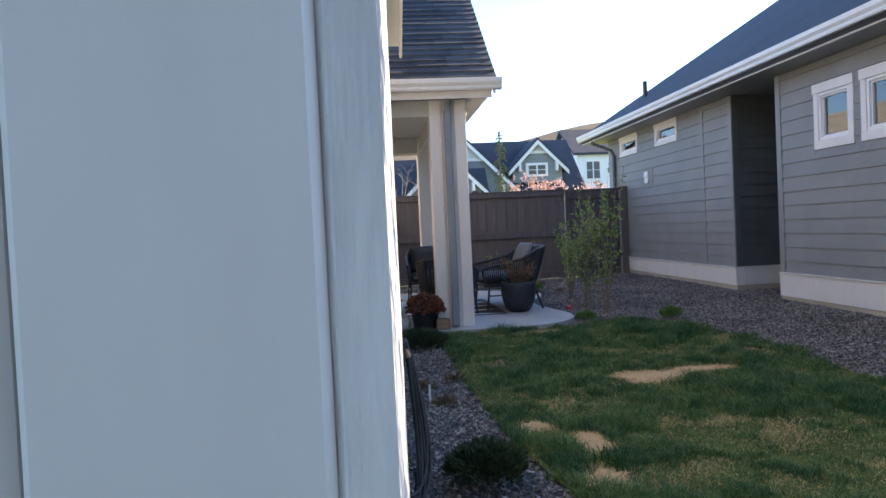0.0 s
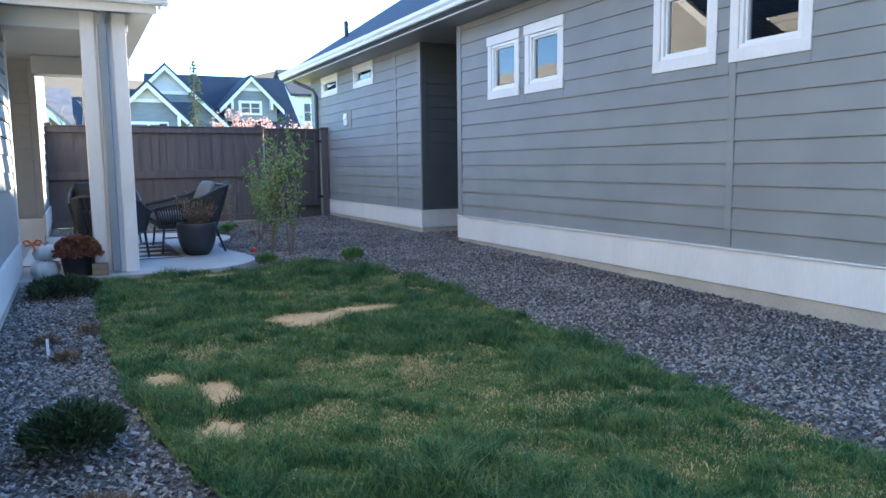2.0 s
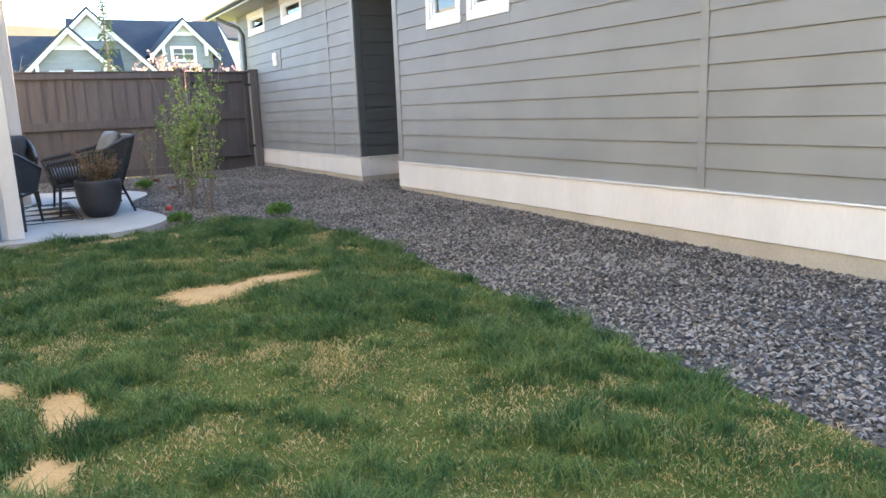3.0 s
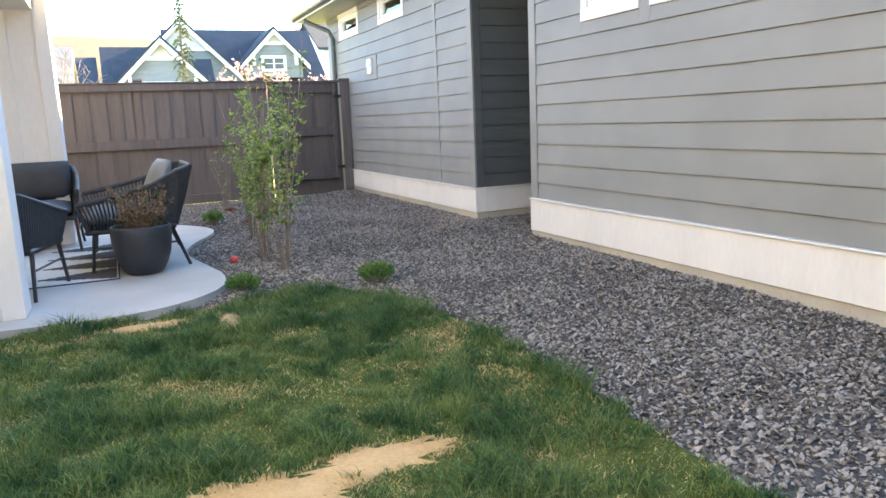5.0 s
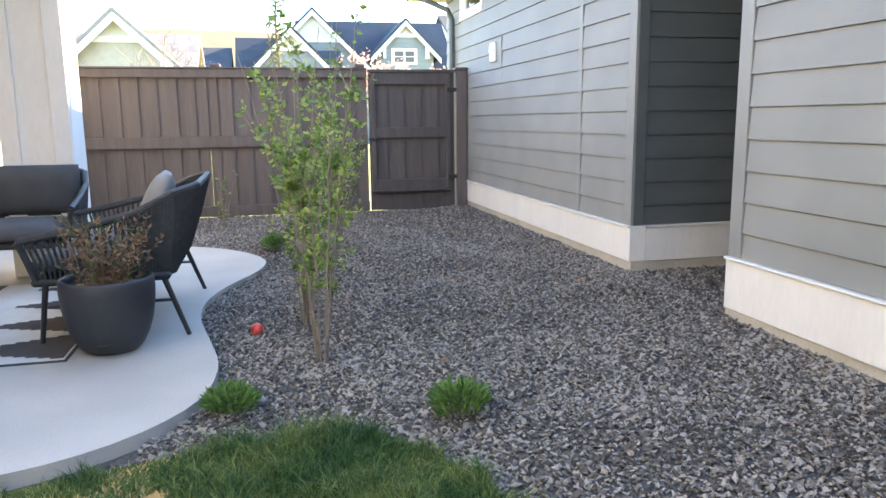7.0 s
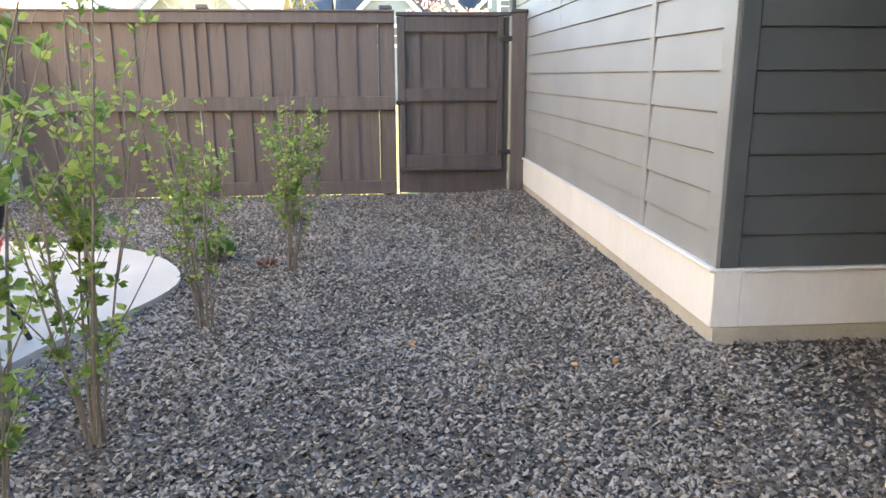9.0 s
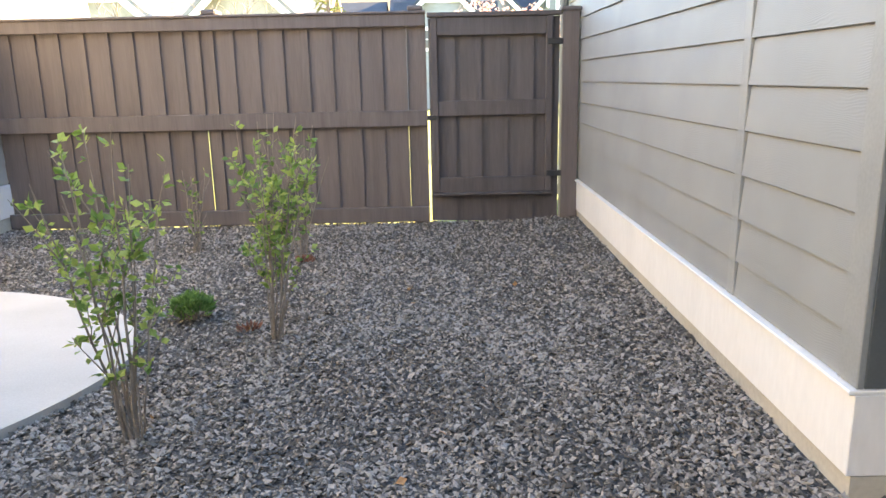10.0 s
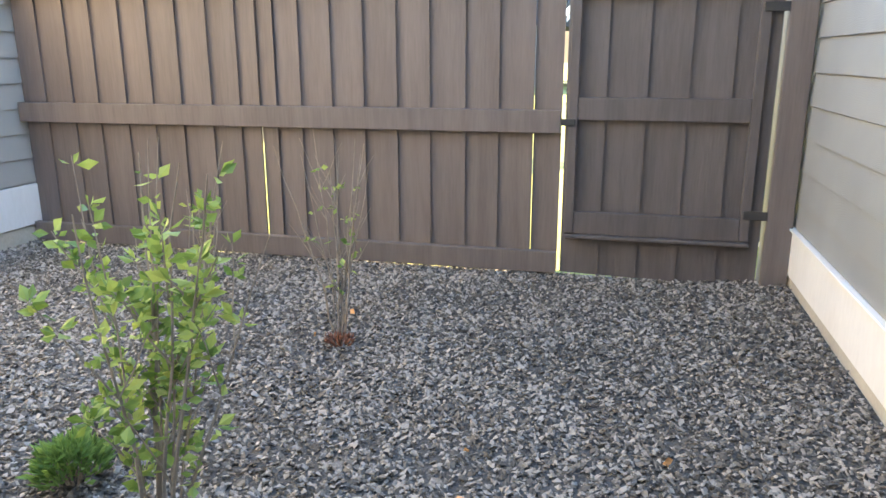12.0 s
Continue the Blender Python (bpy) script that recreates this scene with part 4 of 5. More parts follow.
def gable_house(name, label, x0, x1, y0, y1, wall_z, ridge_z, wall, gables=(), windows=(), ridge_along="x", roof=None):
    """A house seen over the fence; gables: (centre x, half width, foot z, peak z, how far it stands out)."""
    roof = roof or M_DARK_ROOF
    h = thing(name, label, "house", ((x0 + x1) / 2, (y0 + y1) / 2, 0))
    cx, cy = (x0 + x1) / 2, (y0 + y1) / 2
    def loc(bm):
        bmesh.ops.translate(bm, verts=bm.verts, vec=(-cx, -cy, 0))
        return bm
    part("wall", loc(boxed(x0, x1, y0, y1, 0, wall_z)), wall, h)
    ym = (y0 + y1) / 2
    o = 0.45
    s = (ridge_z - wall_z) / (ym - y0)
    pts = [(y0 - o, wall_z - o * s), (ym, ridge_z), (y1 + o, wall_z - o * s), (y1 + o, wall_z - o * s + 0.2), (ym, ridge_z + 0.22), (y0 - o, wall_z - o * s + 0.2)]
    part("roof", loc(prism(pts, "x", x0 - o, x1 + o)), roof, h)
    part("gable_end", loc(prism([(y0, wall_z), (ym, ridge_z), (y1, wall_z)], "x", x0, x1)), wall, h)
    for gx, hw, zf, zp, out in gables:
        yf = y0 - out
        part("gable_wall", loc(prism([(gx - hw, 0), (gx + hw, 0), (gx + hw, zf), (gx, zp), (gx - hw, zf)] if out > 0.6 else [(gx - hw, zf - 0.9), (gx + hw, zf - 0.9), (gx + hw, zf), (gx, zp), (gx - hw, zf)], "y", yf, ym)), wall, h)
        k = (zp - zf) / hw
        zi = zp - hw * 0.42 * k
        part("gable_panel", loc(prism([(gx - hw * 0.42, zi), (gx + hw * 0.42, zi), (gx, zp)], "y", yf - 0.05, yf - 0.001)), M_HOUSE_PALE, h, "pale panel in the gable's peak")
        part("gable_band", loc(boxed(gx - hw * 0.45, gx + hw * 0.45, yf - 0.09, yf - 0.052, zi - 0.06, zi + 0.12)), M_WHITE, h)
        e = 0.35
        for sx in (-1, 1):
            a = [(gx, zp + 0.10), (gx + sx * (hw + e), zp + 0.10 - (hw + e) * k), (gx + sx * (hw + e), zp - 0.16 - (hw + e) * k), (gx, zp - 0.16)]
            part("rake_board", loc(prism(a, "y", yf - 0.42, yf - 0.36)), M_WHITE, h, "white rake board")
            b = [(gx, zp + 0.24), (gx + sx * (hw + e + 0.05), zp + 0.24 - (hw + e + 0.05) * k), (gx + sx * (hw + e + 0.05), zp + 0.11 - (hw + e + 0.05) * k), (gx, zp + 0.11)]
            part("gable_roof", loc(prism(b, "y", yf - 0.45, ym)), roof, h)
            bx = gx + sx * hw * 0.75
            part("bracket", loc(boxed(bx - 0.07, bx + 0.07, yf - 0.4, yf - 0.001, zf - 0.35 + 0.1, zf + 0.35)), M_WHITE, h)
    for wx, wz, ww, wh, yw in windows:
        w = part("window", loc(boxed(wx - ww / 2 - 0.12, wx + ww / 2 + 0.12, yw - 0.07, yw - 0.01, wz - 0.14, wz + wh + 0.16)), M_WHITE, h)
        n = 2
        for k in range(n):
            a = wx - ww / 2 + k * ww / n + 0.05
            bm = loc(boxed(a, a + ww / n - 0.1, yw - 0.085, yw - 0.071, wz, wz + wh))
            part("pane", bm, M_ROOM_DARK, w)
            part("muntin", loc(boxed(a, a + ww / n - 0.1, yw - 0.095, yw - 0.086, wz + wh * 0.5 - 0.02, wz + wh * 0.5 + 0.02)), M_WHITE, w)
    return h


gable_house("house", "grey gabled house with dark roofs beyond the fence", 5.4, 13.0, 45.2, 53.0, 3.5, 6.65, M_HOUSE_GREY,
            gables=[(5.5, 3.3, 3.3, 6.55, 1.6), (10.45, 1.55, 4.72, 6.30, 0.25)], windows=[(10.4, 4.30, 1.15, 0.55, 44.95)])
gable_house("house", "smaller grey gabled wing with white rake boards", 2.6, 6.3, 41.4, 43.4, 3.2, 4.4, M_HOUSE_GREY, gables=[(4.3, 1.95, 3.35, 5.3, 0.7)], windows=[(4.3, 2.6, 1.7, 0.7, 40.7)])
gable_house("house", "dark-roofed low house beyond the fence", -9.0, 1.0, 45.0, 52.0, 3.0, 5.05, M_HOUSE_GREY)
gable_house("house", "dark-roofed lower wing of the gabled house", 2.1, 4.9, 45.0, 52.0, 3.0, 5.6, M_HOUSE_GREY)
gable_house("house", "tan house with a weathered grey roof beyond the fence", -8.5, 0.4, 30.8, 36.5, 2.5, 4.1, M_HOUSE_BROWN, gables=[(-1.3, 1.75, 2.75, 4.40, 0.9), (-5.2, 1.6, 2.8, 4.25, 0.9)], roof=surface("sunlit grey shingle", (0.16, 0.15, 0.15), (0.26, 0.24, 0.22), 0.9, 2, fine=16, bump=0.2))
gable_house("house", "white house with two windows far behind the fence", 17.3, 25.0, 60.0, 68.0, 7.0, 9.2, M_WHITE, windows=[(18.6, 4.8, 1.2, 1.4, 60.0), (21.0, 4.8, 1.2, 1.4, 60.0)])


# Added out of view: tall and dark, to cut skylight from the south.
gable_house("house", "plain dark house added unseen to block the south sky", -9.0, 16.0, -17.0, -7.5, 6.0, 9.0, M_HOUSE_DARK)


def hills():
    bm = bmesh.new()
    rows = []
    for j, (d, sc) in enumerate(((190, 0.0), (230, 0.45), (290, 1.0), (360, 0.7))):
        row = []
        for i in range(121):
            x = -260 + i * 5.0
            base = 28.5 + 4.6 * math.exp(-((x + 8) / 48.0) ** 2) + 13.5 * math.exp(-((x - 104) / 46.0) ** 2) + 2.0 * math.exp(-((x + 60) / 60.0) ** 2) + 1.6 * noise.noise(Vector((x * 0.02, 5.0, j))) + 0.5 * noise.noise(Vector((x * 0.15, 9.0, j)))
            row.append(bm.verts.new((x, d + 8 * noise.noise(Vector((x * 0.03, 1.0, j))), max(-1, base * sc))))
        rows.append(row)
    for a, b in zip(rows, rows[1:]):
        for i in range(120):
            bm.faces.new((a[i], a[i + 1], b[i + 1], b[i]))
    return structure("backdrop_hills", bm, M_HILL, "dry brown hills along the horizon", "hills", True)


hills()

# ---- plants ----


def leaf_quads(verts, faces, p, d, size, rnd, narrow=0.45):
    """One small pointed leaf, folded along its rib, at p along d."""
    d = d.normalized()
    u = d.cross(Vector((rnd.uniform(-1, 1), rnd.uniform(-1, 1), rnd.uniform(-1, 1))))
    if u.length < 0.01:
        u = d.cross(Vector((1, 0, 0.2)))
    u.normalize()
    w = d.cross(u)
    n = len(verts)
    verts += [p, p + d * size * 0.5 + u * size * narrow * 0.5 + w * size * 0.08, p + d * size, p + d * size * 0.5 - u * size * narrow * 0.5 + w * size * 0.08]
    faces += [(n, n + 1, n + 2), (n, n + 2, n + 3)]


def sapling(x, y, height, leaves, seed, spread=0.22, stems=7, label="", leaf_from=0.35, leaf_size=0.045, lean=(0.0, 0.0), leaf_to=1.0):
    """A young multi-stemmed shrub: thin forking stems and loose leaf clusters."""
    rnd = random.Random(seed)
    z = ground_z(x, y)
    t = thing("shrub", label or "slender multi-stemmed shrub with fresh green leaves in gravel", "shrub", (x, y, z), "young shrubs in the gravel")
    verts, faces = [], []
    tips = []
    for s in range(stems):
        bm = bmesh.new()
        a = rnd.uniform(0, math.tau)
        r0 = rnd.uniform(0.005, 0.035)
        h = height * rnd.uniform(0.72, 1.0)
        out = spread * rnd.uniform(0.25, 1.0)
        pts = []
        for k in range(8):
            f = k / 7
            pts.append(Vector((math.cos(a) * (r0 + out * f ** 1.25) + lean[0] * f + rnd.uniform(-0.008, 0.008), math.sin(a) * (r0 + out * f ** 1.25) + lean[1] * f + rnd.uniform(-0.008, 0.008), h * f - 0.02)))
        tube(bm, pts, rnd.uniform(0.004, 0.0075), 5, 0.3)
        tips.append(pts)
        for b in range(rnd.randint(2, 4)):
            k = rnd.randint(2, 5)
            base = pts[k]
            ang = rnd.uniform(0, math.tau)
            ln = height * rnd.uniform(0.12, 0.28)
            q = [base + Vector((math.cos(ang) * ln * 0.5 * g, math.sin(ang) * ln * 0.5 * g, ln * 0.85 * g)) + Vector((rnd.uniform(-.006, .006), rnd.uniform(-.006, .006), 0)) for g in (0, 0.35, 0.7, 1)]
            tube(bm, q, 0.003, 4, 0.4)
            tips.append([base] * 3 + q)
        part("stem", bm, M_BARK, t, "thin grey-brown stem")
    for i in range(leaves):
        pts = tips[rnd.randrange(len(tips))]
        k = rnd.randrange(max(1, int(len(pts) * leaf_from)), max(3, int(len(pts) * leaf_to)))
        f = rnd.random()
        p = pts[k - 1].lerp(pts[k], f)
        for c in range(rnd.randint(2, 4)):
            d = Vector((rnd.uniform(-1, 1), rnd.uniform(-1, 1), rnd.uniform(-0.3, 1.0)))
            leaf_quads(verts, faces, p + d * 0.008, d, leaf_size * rnd.uniform(0.5, 1.25), rnd, 0.58)
    if leaves:
        mesh_from("leaves", verts, faces, M_LEAF, t, "loose clusters of bright green leaves")
    return t


sapling(3.05, 8.97, 1.88, 540, 1, 0.32, 9, "tall slender shrub with fresh green leaves in gravel", 0.42, 0.038)
sapling(3.0, 9.70, 1.84, 540, 2, 0.36, 10, "tall slender shrub with fresh green leaves in gravel", 0.36, 0.038)
sapling(3.11, 10.88, 1.25, 260, 3, 0.22, 9, "slender shrub leafing out beside the patio edge", 0.5, 0.040)
sapling(3.41, 11.92, 1.17, 330, 4, 0.24, 12, "bushy young shrub with light green leaves in gravel", 0.62, 0.042, lean=(0.08, 0.03))
sapling(3.22, 13.64, 1.02, 22, 5, 0.26, 10, "bare twiggy shrub in gravel beside the fence", 0.6)
sapling(2.35, 13.9, 0.7, 20, 16, 0.18, 6, "small twiggy shrub in gravel beside the fence", 0.5)


def mound(x, y, radius, height, count, blade, material, label, name="shrub", category="shrub", seed=0, group="", dry=0):
    """A low clump built of many narrow leaves that rise from the middle."""
    rnd = random.Random(seed + 100)
    t = thing(name, label, category, (x, y, ground_z(x, y)), group)
    verts, faces = [], []
    for i in range(count):
        a = rnd.uniform(0, math.tau)
        r = radius * math.sqrt(rnd.random()) * (0.85 + 0.25 * noise.noise(Vector((math.cos(a) * 2, math.sin(a) * 2, seed))))
        zz = height * math.sqrt(max(0.0, 1 - (r / (radius * 1.1)) ** 2)) * rnd.uniform(0.45, 1.0)
        p = Vector((math.cos(a) * r, math.sin(a) * r, zz * 0.85))
        d = Vector((math.cos(a) * r / radius * 0.9 + rnd.uniform(-0.5, 0.5), math.sin(a) * r / radius * 0.9 + rnd.uniform(-0.5, 0.5), rnd.uniform(0.3, 1.1)))
        leaf_quads(verts, faces, p, d, blade * rnd.uniform(0.6, 1.3), rnd, 0.28)
    mesh_from("foliage", verts, faces, material, t)
    bm = bmesh.new()
    for i in range(9):
        a = rnd.uniform(0, math.tau)
        tube(bm, [(0.01 * math.cos(a), 0.01 * math.sin(a), -0.02), (radius * 0.35 * math.cos(a), radius * 0.35 * math.sin(a), height * 0.4), (radius * 0.6 * math.cos(a), radius * 0.6 * math.sin(a), height * 0.7)], 0.005, 4, 0.4)
    part("twigs", bm, M_BARK, t)
    return t


mound(0.66, 3.34, 0.20, 0.235, 4200, 0.04, M_EVERGREEN, "dark rounded evergreen shrub on gravel beside the lawn", seed=1)
mound(0.72, 2.62, 0.13, 0.09, 600, 0.05, M_DRY_STALK, "low half-dry plant on gravel", seed=2)
mound(0.58, 7.25, 0.30, 0.20, 3000, 0.05, M_EVERGREEN, "low dark shrub on gravel before the porch", seed=3)
mound(2.62, 8.42, 0.115, 0.12, 520, 0.05, M_TUFT, "small fresh green perennial in gravel", "perennial", "plant", 4, "green perennials in the gravel")
mound(3.54, 8.14, 0.12, 0.16, 560, 0.05, M_TUFT, "small fresh green perennial in gravel", "perennial", "plant", 5, "green perennials in the gravel")
mound(2.87, 12.24, 0.115, 0.17, 700, 0.05, M_TUFT, "small bushy green perennial in gravel", "perennial", "plant", 6, "green perennials in the gravel")
mound(3.25, 13.54, 0.07, 0.03, 120, 0.04, M_MUM, "dry rust-coloured leaf litter under a bare shrub", "leaf_litter", "leaf litter", 8)
mound(3.23, 12.05, 0.055, 0.025, 40, 0.045, M_MUM, "a few rust-red dry leaves on the gravel", "leaf_litter", "leaf litter", 9)
for i, (x, y) in enumerate(((0.62, 4.9), (0.75, 5.6), (0.5, 5.4))):
    mound(x, y, 0.07, 0.05, 90, 0.05, M_DRY_STALK, "withered reddish stalks in gravel", "perennial", "plant", 20 + i)


def conifer(x, y, height):
    rnd = random.Random(31)
    t = thing("conifer", "thin drooping yellow-green conifer behind the fence", "tree", (x, y, 0))
    bm = bmesh.new()
    tube(bm, [(0, 0, -0.05), (0.03, 0, height * 0.4), (-0.03, 0.02, height * 0.8), (0.02, 0, height)], 0.04, 7, 0.15)
    part("trunk", bm, M_BARK, t)
    limbs = bmesh.new()
    verts, faces = [], []
    z = 0.5
    while z < height - 0.03:
        for k in range(3):
            a = rnd.uniform(0, math.tau)
            ln = (0.34 * (1 - z / height) + 0.07) * rnd.uniform(0.6, 1.15)
            q = [Vector((0, 0, z)), Vector((math.cos(a) * ln * 0.6, math.sin(a) * ln * 0.6, z + 0.03)), Vector((math.cos(a) * ln, math.sin(a) * ln, z - 0.10 * ln / 0.3))]
            tube(limbs, q, 0.006, 4, 0.3)
            for m in range(70):
                f = rnd.random()
                p = q[0].lerp(q[1], f * 2) if f < 0.5 else q[1].lerp(q[2], f * 2 - 1)
                leaf_quads(verts, faces, p, Vector((math.cos(a) + rnd.uniform(-.8, .8), math.sin(a) + rnd.uniform(-.8, .8), rnd.uniform(-1.4, 0.2))), rnd.uniform(0.02, 0.05), rnd, 0.28)
        z += 0.065
    part("branchwork", limbs, M_BARK, t)
    mesh_from("needles", verts, faces, M_CONIFER, t)
    return t


conifer(3.1, 16.4, 3.35)


def broad_tree(x, y, height, crown_z, rx, material, leaves, label, seed, leaf=0.07):
    rnd = random.Random(seed)
    t = thing("tree", label, "tree", (x, y, 0))
    wood = bmesh.new()
    tube(wood, [(0, 0, -0.05), (0.03, 0, crown_z * 0.5), (0, 0.03, crown_z)], 0.07, 7, 0.6)
    part("trunk", wood, M_BARK, t)
    limbs = bmesh.new()
    verts, faces = [], []
    for k in range(15):
        a = rnd.uniform(0, math.tau)
        up = rnd.uniform(0.35, 1.0)
        end = Vector((math.cos(a) * rx * rnd.uniform(0.5, 1), math.sin(a) * rx * rnd.uniform(0.5, 1), crown_z + (height - crown_z) * up))
        q = [Vector((0, 0, crown_z * 0.9)), Vector((end.x * 0.4, end.y * 0.4, crown_z + (end.z - crown_z) * 0.55)), end]
        tube(limbs, q, 0.022, 5, 0.2)
        twigs = [q]
        for m in range(6):
            f = rnd.uniform(0.3, 1)
            b = q[1].lerp(q[2], f)
            e = b + Vector((rnd.uniform(-.3, .3) * rx, rnd.uniform(-.3, .3) * rx, rnd.uniform(0.05, 0.35)))
            tube(limbs, [b, b.lerp(e, 0.5) + Vector((0, 0, 0.03)), e], 0.007, 4, 0.3)
            twigs.append([b, b, e])
        for m in range(leaves // 15):
            w = twigs[rnd.randrange(len(twigs))]
            p = w[1].lerp(w[2], rnd.random())
            d = Vector((rnd.uniform(-1, 1), rnd.uniform(-1, 1), rnd.uniform(-1, 1)))
            leaf_quads(verts, faces, p + d * 0.03, d, leaf * rnd.uniform(0.5, 1.3), rnd, 0.8)
    part("branchwork", limbs, M_BARK, t)
    if leaves:
        mesh_from("crown", verts, faces, material, t)
    return t


broad_tree(5.4, 23.0, 2.95, 1.4, 1.15, M_BLOSSOM, 1500, "small tree in pink blossom behind the fence", 41)
broad_tree(6.8, 22.0, 2.6, 1.3, 0.7, M_BLOSSOM, 700, "small tree in pink blossom behind the fence", 43)
broad_tree(0.95, 20.5, 3.0, 1.2, 0.9, M_BARK, 0, "bare leafless tree behind the fence", 42)
broad_tree(-1.2, 21.5, 2.7, 1.2, 0.8, M_BARK, 0, "bare leafless tree behind the fence", 45)
broad_tree(15.5, 40.0, 6.2, 2.2, 2.2, M_CONIFER, 2200, "yellow-green tree behind the grey house", 44, 0.3)

# ---- patio furniture ----
DECK = 0.085


def rounded_cushion(x0, x1, y0, y1, z0, z1, puff=0.02):
    bm = bmesh.new()
    nx, ny = 8, 8
    grids = []
    for s in (0, 1):
        rows = []
        for j in range(ny + 1):
            row = []
            for i in range(nx + 1):
                u, v = i / nx, j / ny
                e = (1 - (2 * u - 1) ** 8) * (1 - (2 * v - 1) ** 8)
                zz = (z0 + z1) / 2 + (1 if s else -1) * ((z1 - z0) / 2 * (0.35 + 0.65 * e) + puff * e * (1 - (2 * u - 1) ** 2) * (1 - (2 * v - 1) ** 2))
                row.append(bm.verts.new((x0 + (x1 - x0) * u, y0 + (y1 - y0) * v, zz)))
            rows.append(row)
        grids.append(rows)
    for s, rows in enumerate(grids):
        for j in range(ny):
            for i in range(nx):
                q = (rows[j][i], rows[j][i + 1], rows[j + 1][i + 1], rows[j + 1][i])
                bm.faces.new(q if s else q[::-1])
    lo, hi = grids
    rim = [(0, i) for i in range(nx)] + [(j, nx) for j in range(ny)] + [(ny, nx - i) for i in range(nx)] + [(ny - j, 0) for j in range(ny)]
    for (a, b), (c, d) in zip(rim, rim[1:] + rim[:1]):
        bm.faces.new((lo[a][b], lo[c][d], hi[c][d], hi[a][b]))
    bmesh.ops.recalc_face_normals(bm, faces=bm.faces)
    return bm


def lounge_seat(name, label, category, at, turn, width, depth=0.74, seat_h=0.40, back_h=0.80, arm_h=0.60, pillow=False, back_cushion=False, solid_sides=False):
    """Outdoor seat with a tubular frame, rope-woven shell and cushions. It faces local -y; the origin is under its middle."""
    t = thing(name, label, category, at)
    t.matrix_world = pose(*at, 0, 0, turn)
    w, d = width / 2, depth / 2
    for sx in (-1, 1):
        for sy, lean in ((-1, 0.02), (1, 0.10)):
            bm = bmesh.new()
            tube(bm, [(sx * (w - 0.05), sy * (d - 0.10), seat_h - 0.06), (sx * (w - 0.02), sy * (d - 0.08) + sy * lean, 0.0)], 0.016, 8, 0.8)
            part("leg", bm, M_BLACK, t)
        bm = bmesh.new()
        tube(bm, [(sx * (w - 0.035), -d + 0.1, 0.2), (sx * (w - 0.035), d - 0.04, 0.2)], 0.009, 6)
        part("brace", bm, M_BLACK, t)
    part("seat_frame", boxed(-w + 0.03, w - 0.03, -d + 0.03, d - 0.06, seat_h - 0.09, seat_h - 0.05, 0.012), M_BLACK, t)
    rail = [(-w, -d, arm_h - 0.04), (-w, -d * 0.3, arm_h + 0.01), (-w + 0.01, d * 0.45, arm_h + 0.08), (-w + 0.05, d * 0.95, back_h - 0.02), (-w + 0.16, d + 0.10, back_h + 0.01)]
    full = rail + [(x * -1, y, z) for x, y, z in rail[::-1]]
    bm = bmesh.new()
    tube(bm, full, 0.021, 8)
    part("top_rail", bm, M_WICKER, t)
    foot = [(-w + 0.05, -d + 0.06), (-w + 0.04, -d * 0.3), (-w + 0.05, d * 0.4), (-w + 0.09, d * 0.78), (-w + 0.18, d * 0.86)]
    foot += [(x * -1, y) for x, y in foot[::-1]]
    def along(pts, f):
        f = f * (len(pts) - 1)
        i = min(int(f), len(pts) - 2)
        a, b = Vector(pts[i]), Vector(pts[i + 1])
        return a.lerp(b, f - i)
    n = int((2 * depth + width) / 0.034)
    for k in range(n + 1):
        f = k / n
        b = along([(x, y, seat_h - 0.07) for x, y in foot], f)
        u = along(full, f)
        side = f < 0.22 or f > 0.78
        bm = bmesh.new()
        tube(bm, [b, b.lerp(u, 0.5) + Vector((0, 0.008, 0)), u], 0.0075 if side and not solid_sides else 0.0185, 6)
        part("rope", bm, M_WICKER, t)
    for sx in (-1, 1):
        bm = bmesh.new()
        tube(bm, [(sx * (w - 0.05), -d + 0.06, seat_h - 0.07), (sx * w, -d, arm_h - 0.04)], 0.019, 8)
        part("arm_post", bm, M_WICKER, t)
    part("seat_cushion", rounded_cushion(-w + 0.07, w - 0.07, -d + 0.02, d - 0.12, seat_h - 0.05, seat_h + 0.07), M_CUSHION, t, "charcoal seat cushion", True)
    if back_cushion:
        bm = rounded_cushion(-w + 0.07, w - 0.07, -0.19, 0.19, -0.06, 0.06)
        bmesh.ops.transform(bm, matrix=pose(0, d - 0.10, seat_h + 0.26, 100), verts=bm.verts)
        part("back_cushion", bm, M_CUSHION, t, "charcoal back cushion", True)
    return t


love = lounge_seat("loveseat", "black rope-woven loveseat with charcoal cushion on the patio", "loveseat", (1.95, 10.09, DECK), -90, 1.20, 0.78, 0.40, 0.80, 0.60)
lounge_seat("armchair", "black rope-woven armchair seen from behind beside the porch post", "armchair", (1.06, 9.1, DECK), 165, 0.70, 0.70, 0.40, 0.74, 0.58, solid_sides=True)
lounge_seat("armchair", "black outdoor armchair with thick charcoal cushions facing the lawn", "armchair", (1.08, 11.2, DECK), 0, 0.86, 0.76, 0.40, 0.80, 0.62, back_cushion=True, solid_sides=True)
pil = thing("pillow", "mid-grey scatter pillow leaning in the loveseat", "pillow", (2.18, 9.95, DECK + 0.66))
bm = rounded_cushion(-0.2, 0.2, -0.2, 0.2, -0.05, 0.05, 0.03)
bmesh.ops.transform(bm, matrix=pose(0, 0, 0.02, 0, -66, 8), verts=bm.verts)
part("cover", bm, M_PILLOW, pil, "", True)


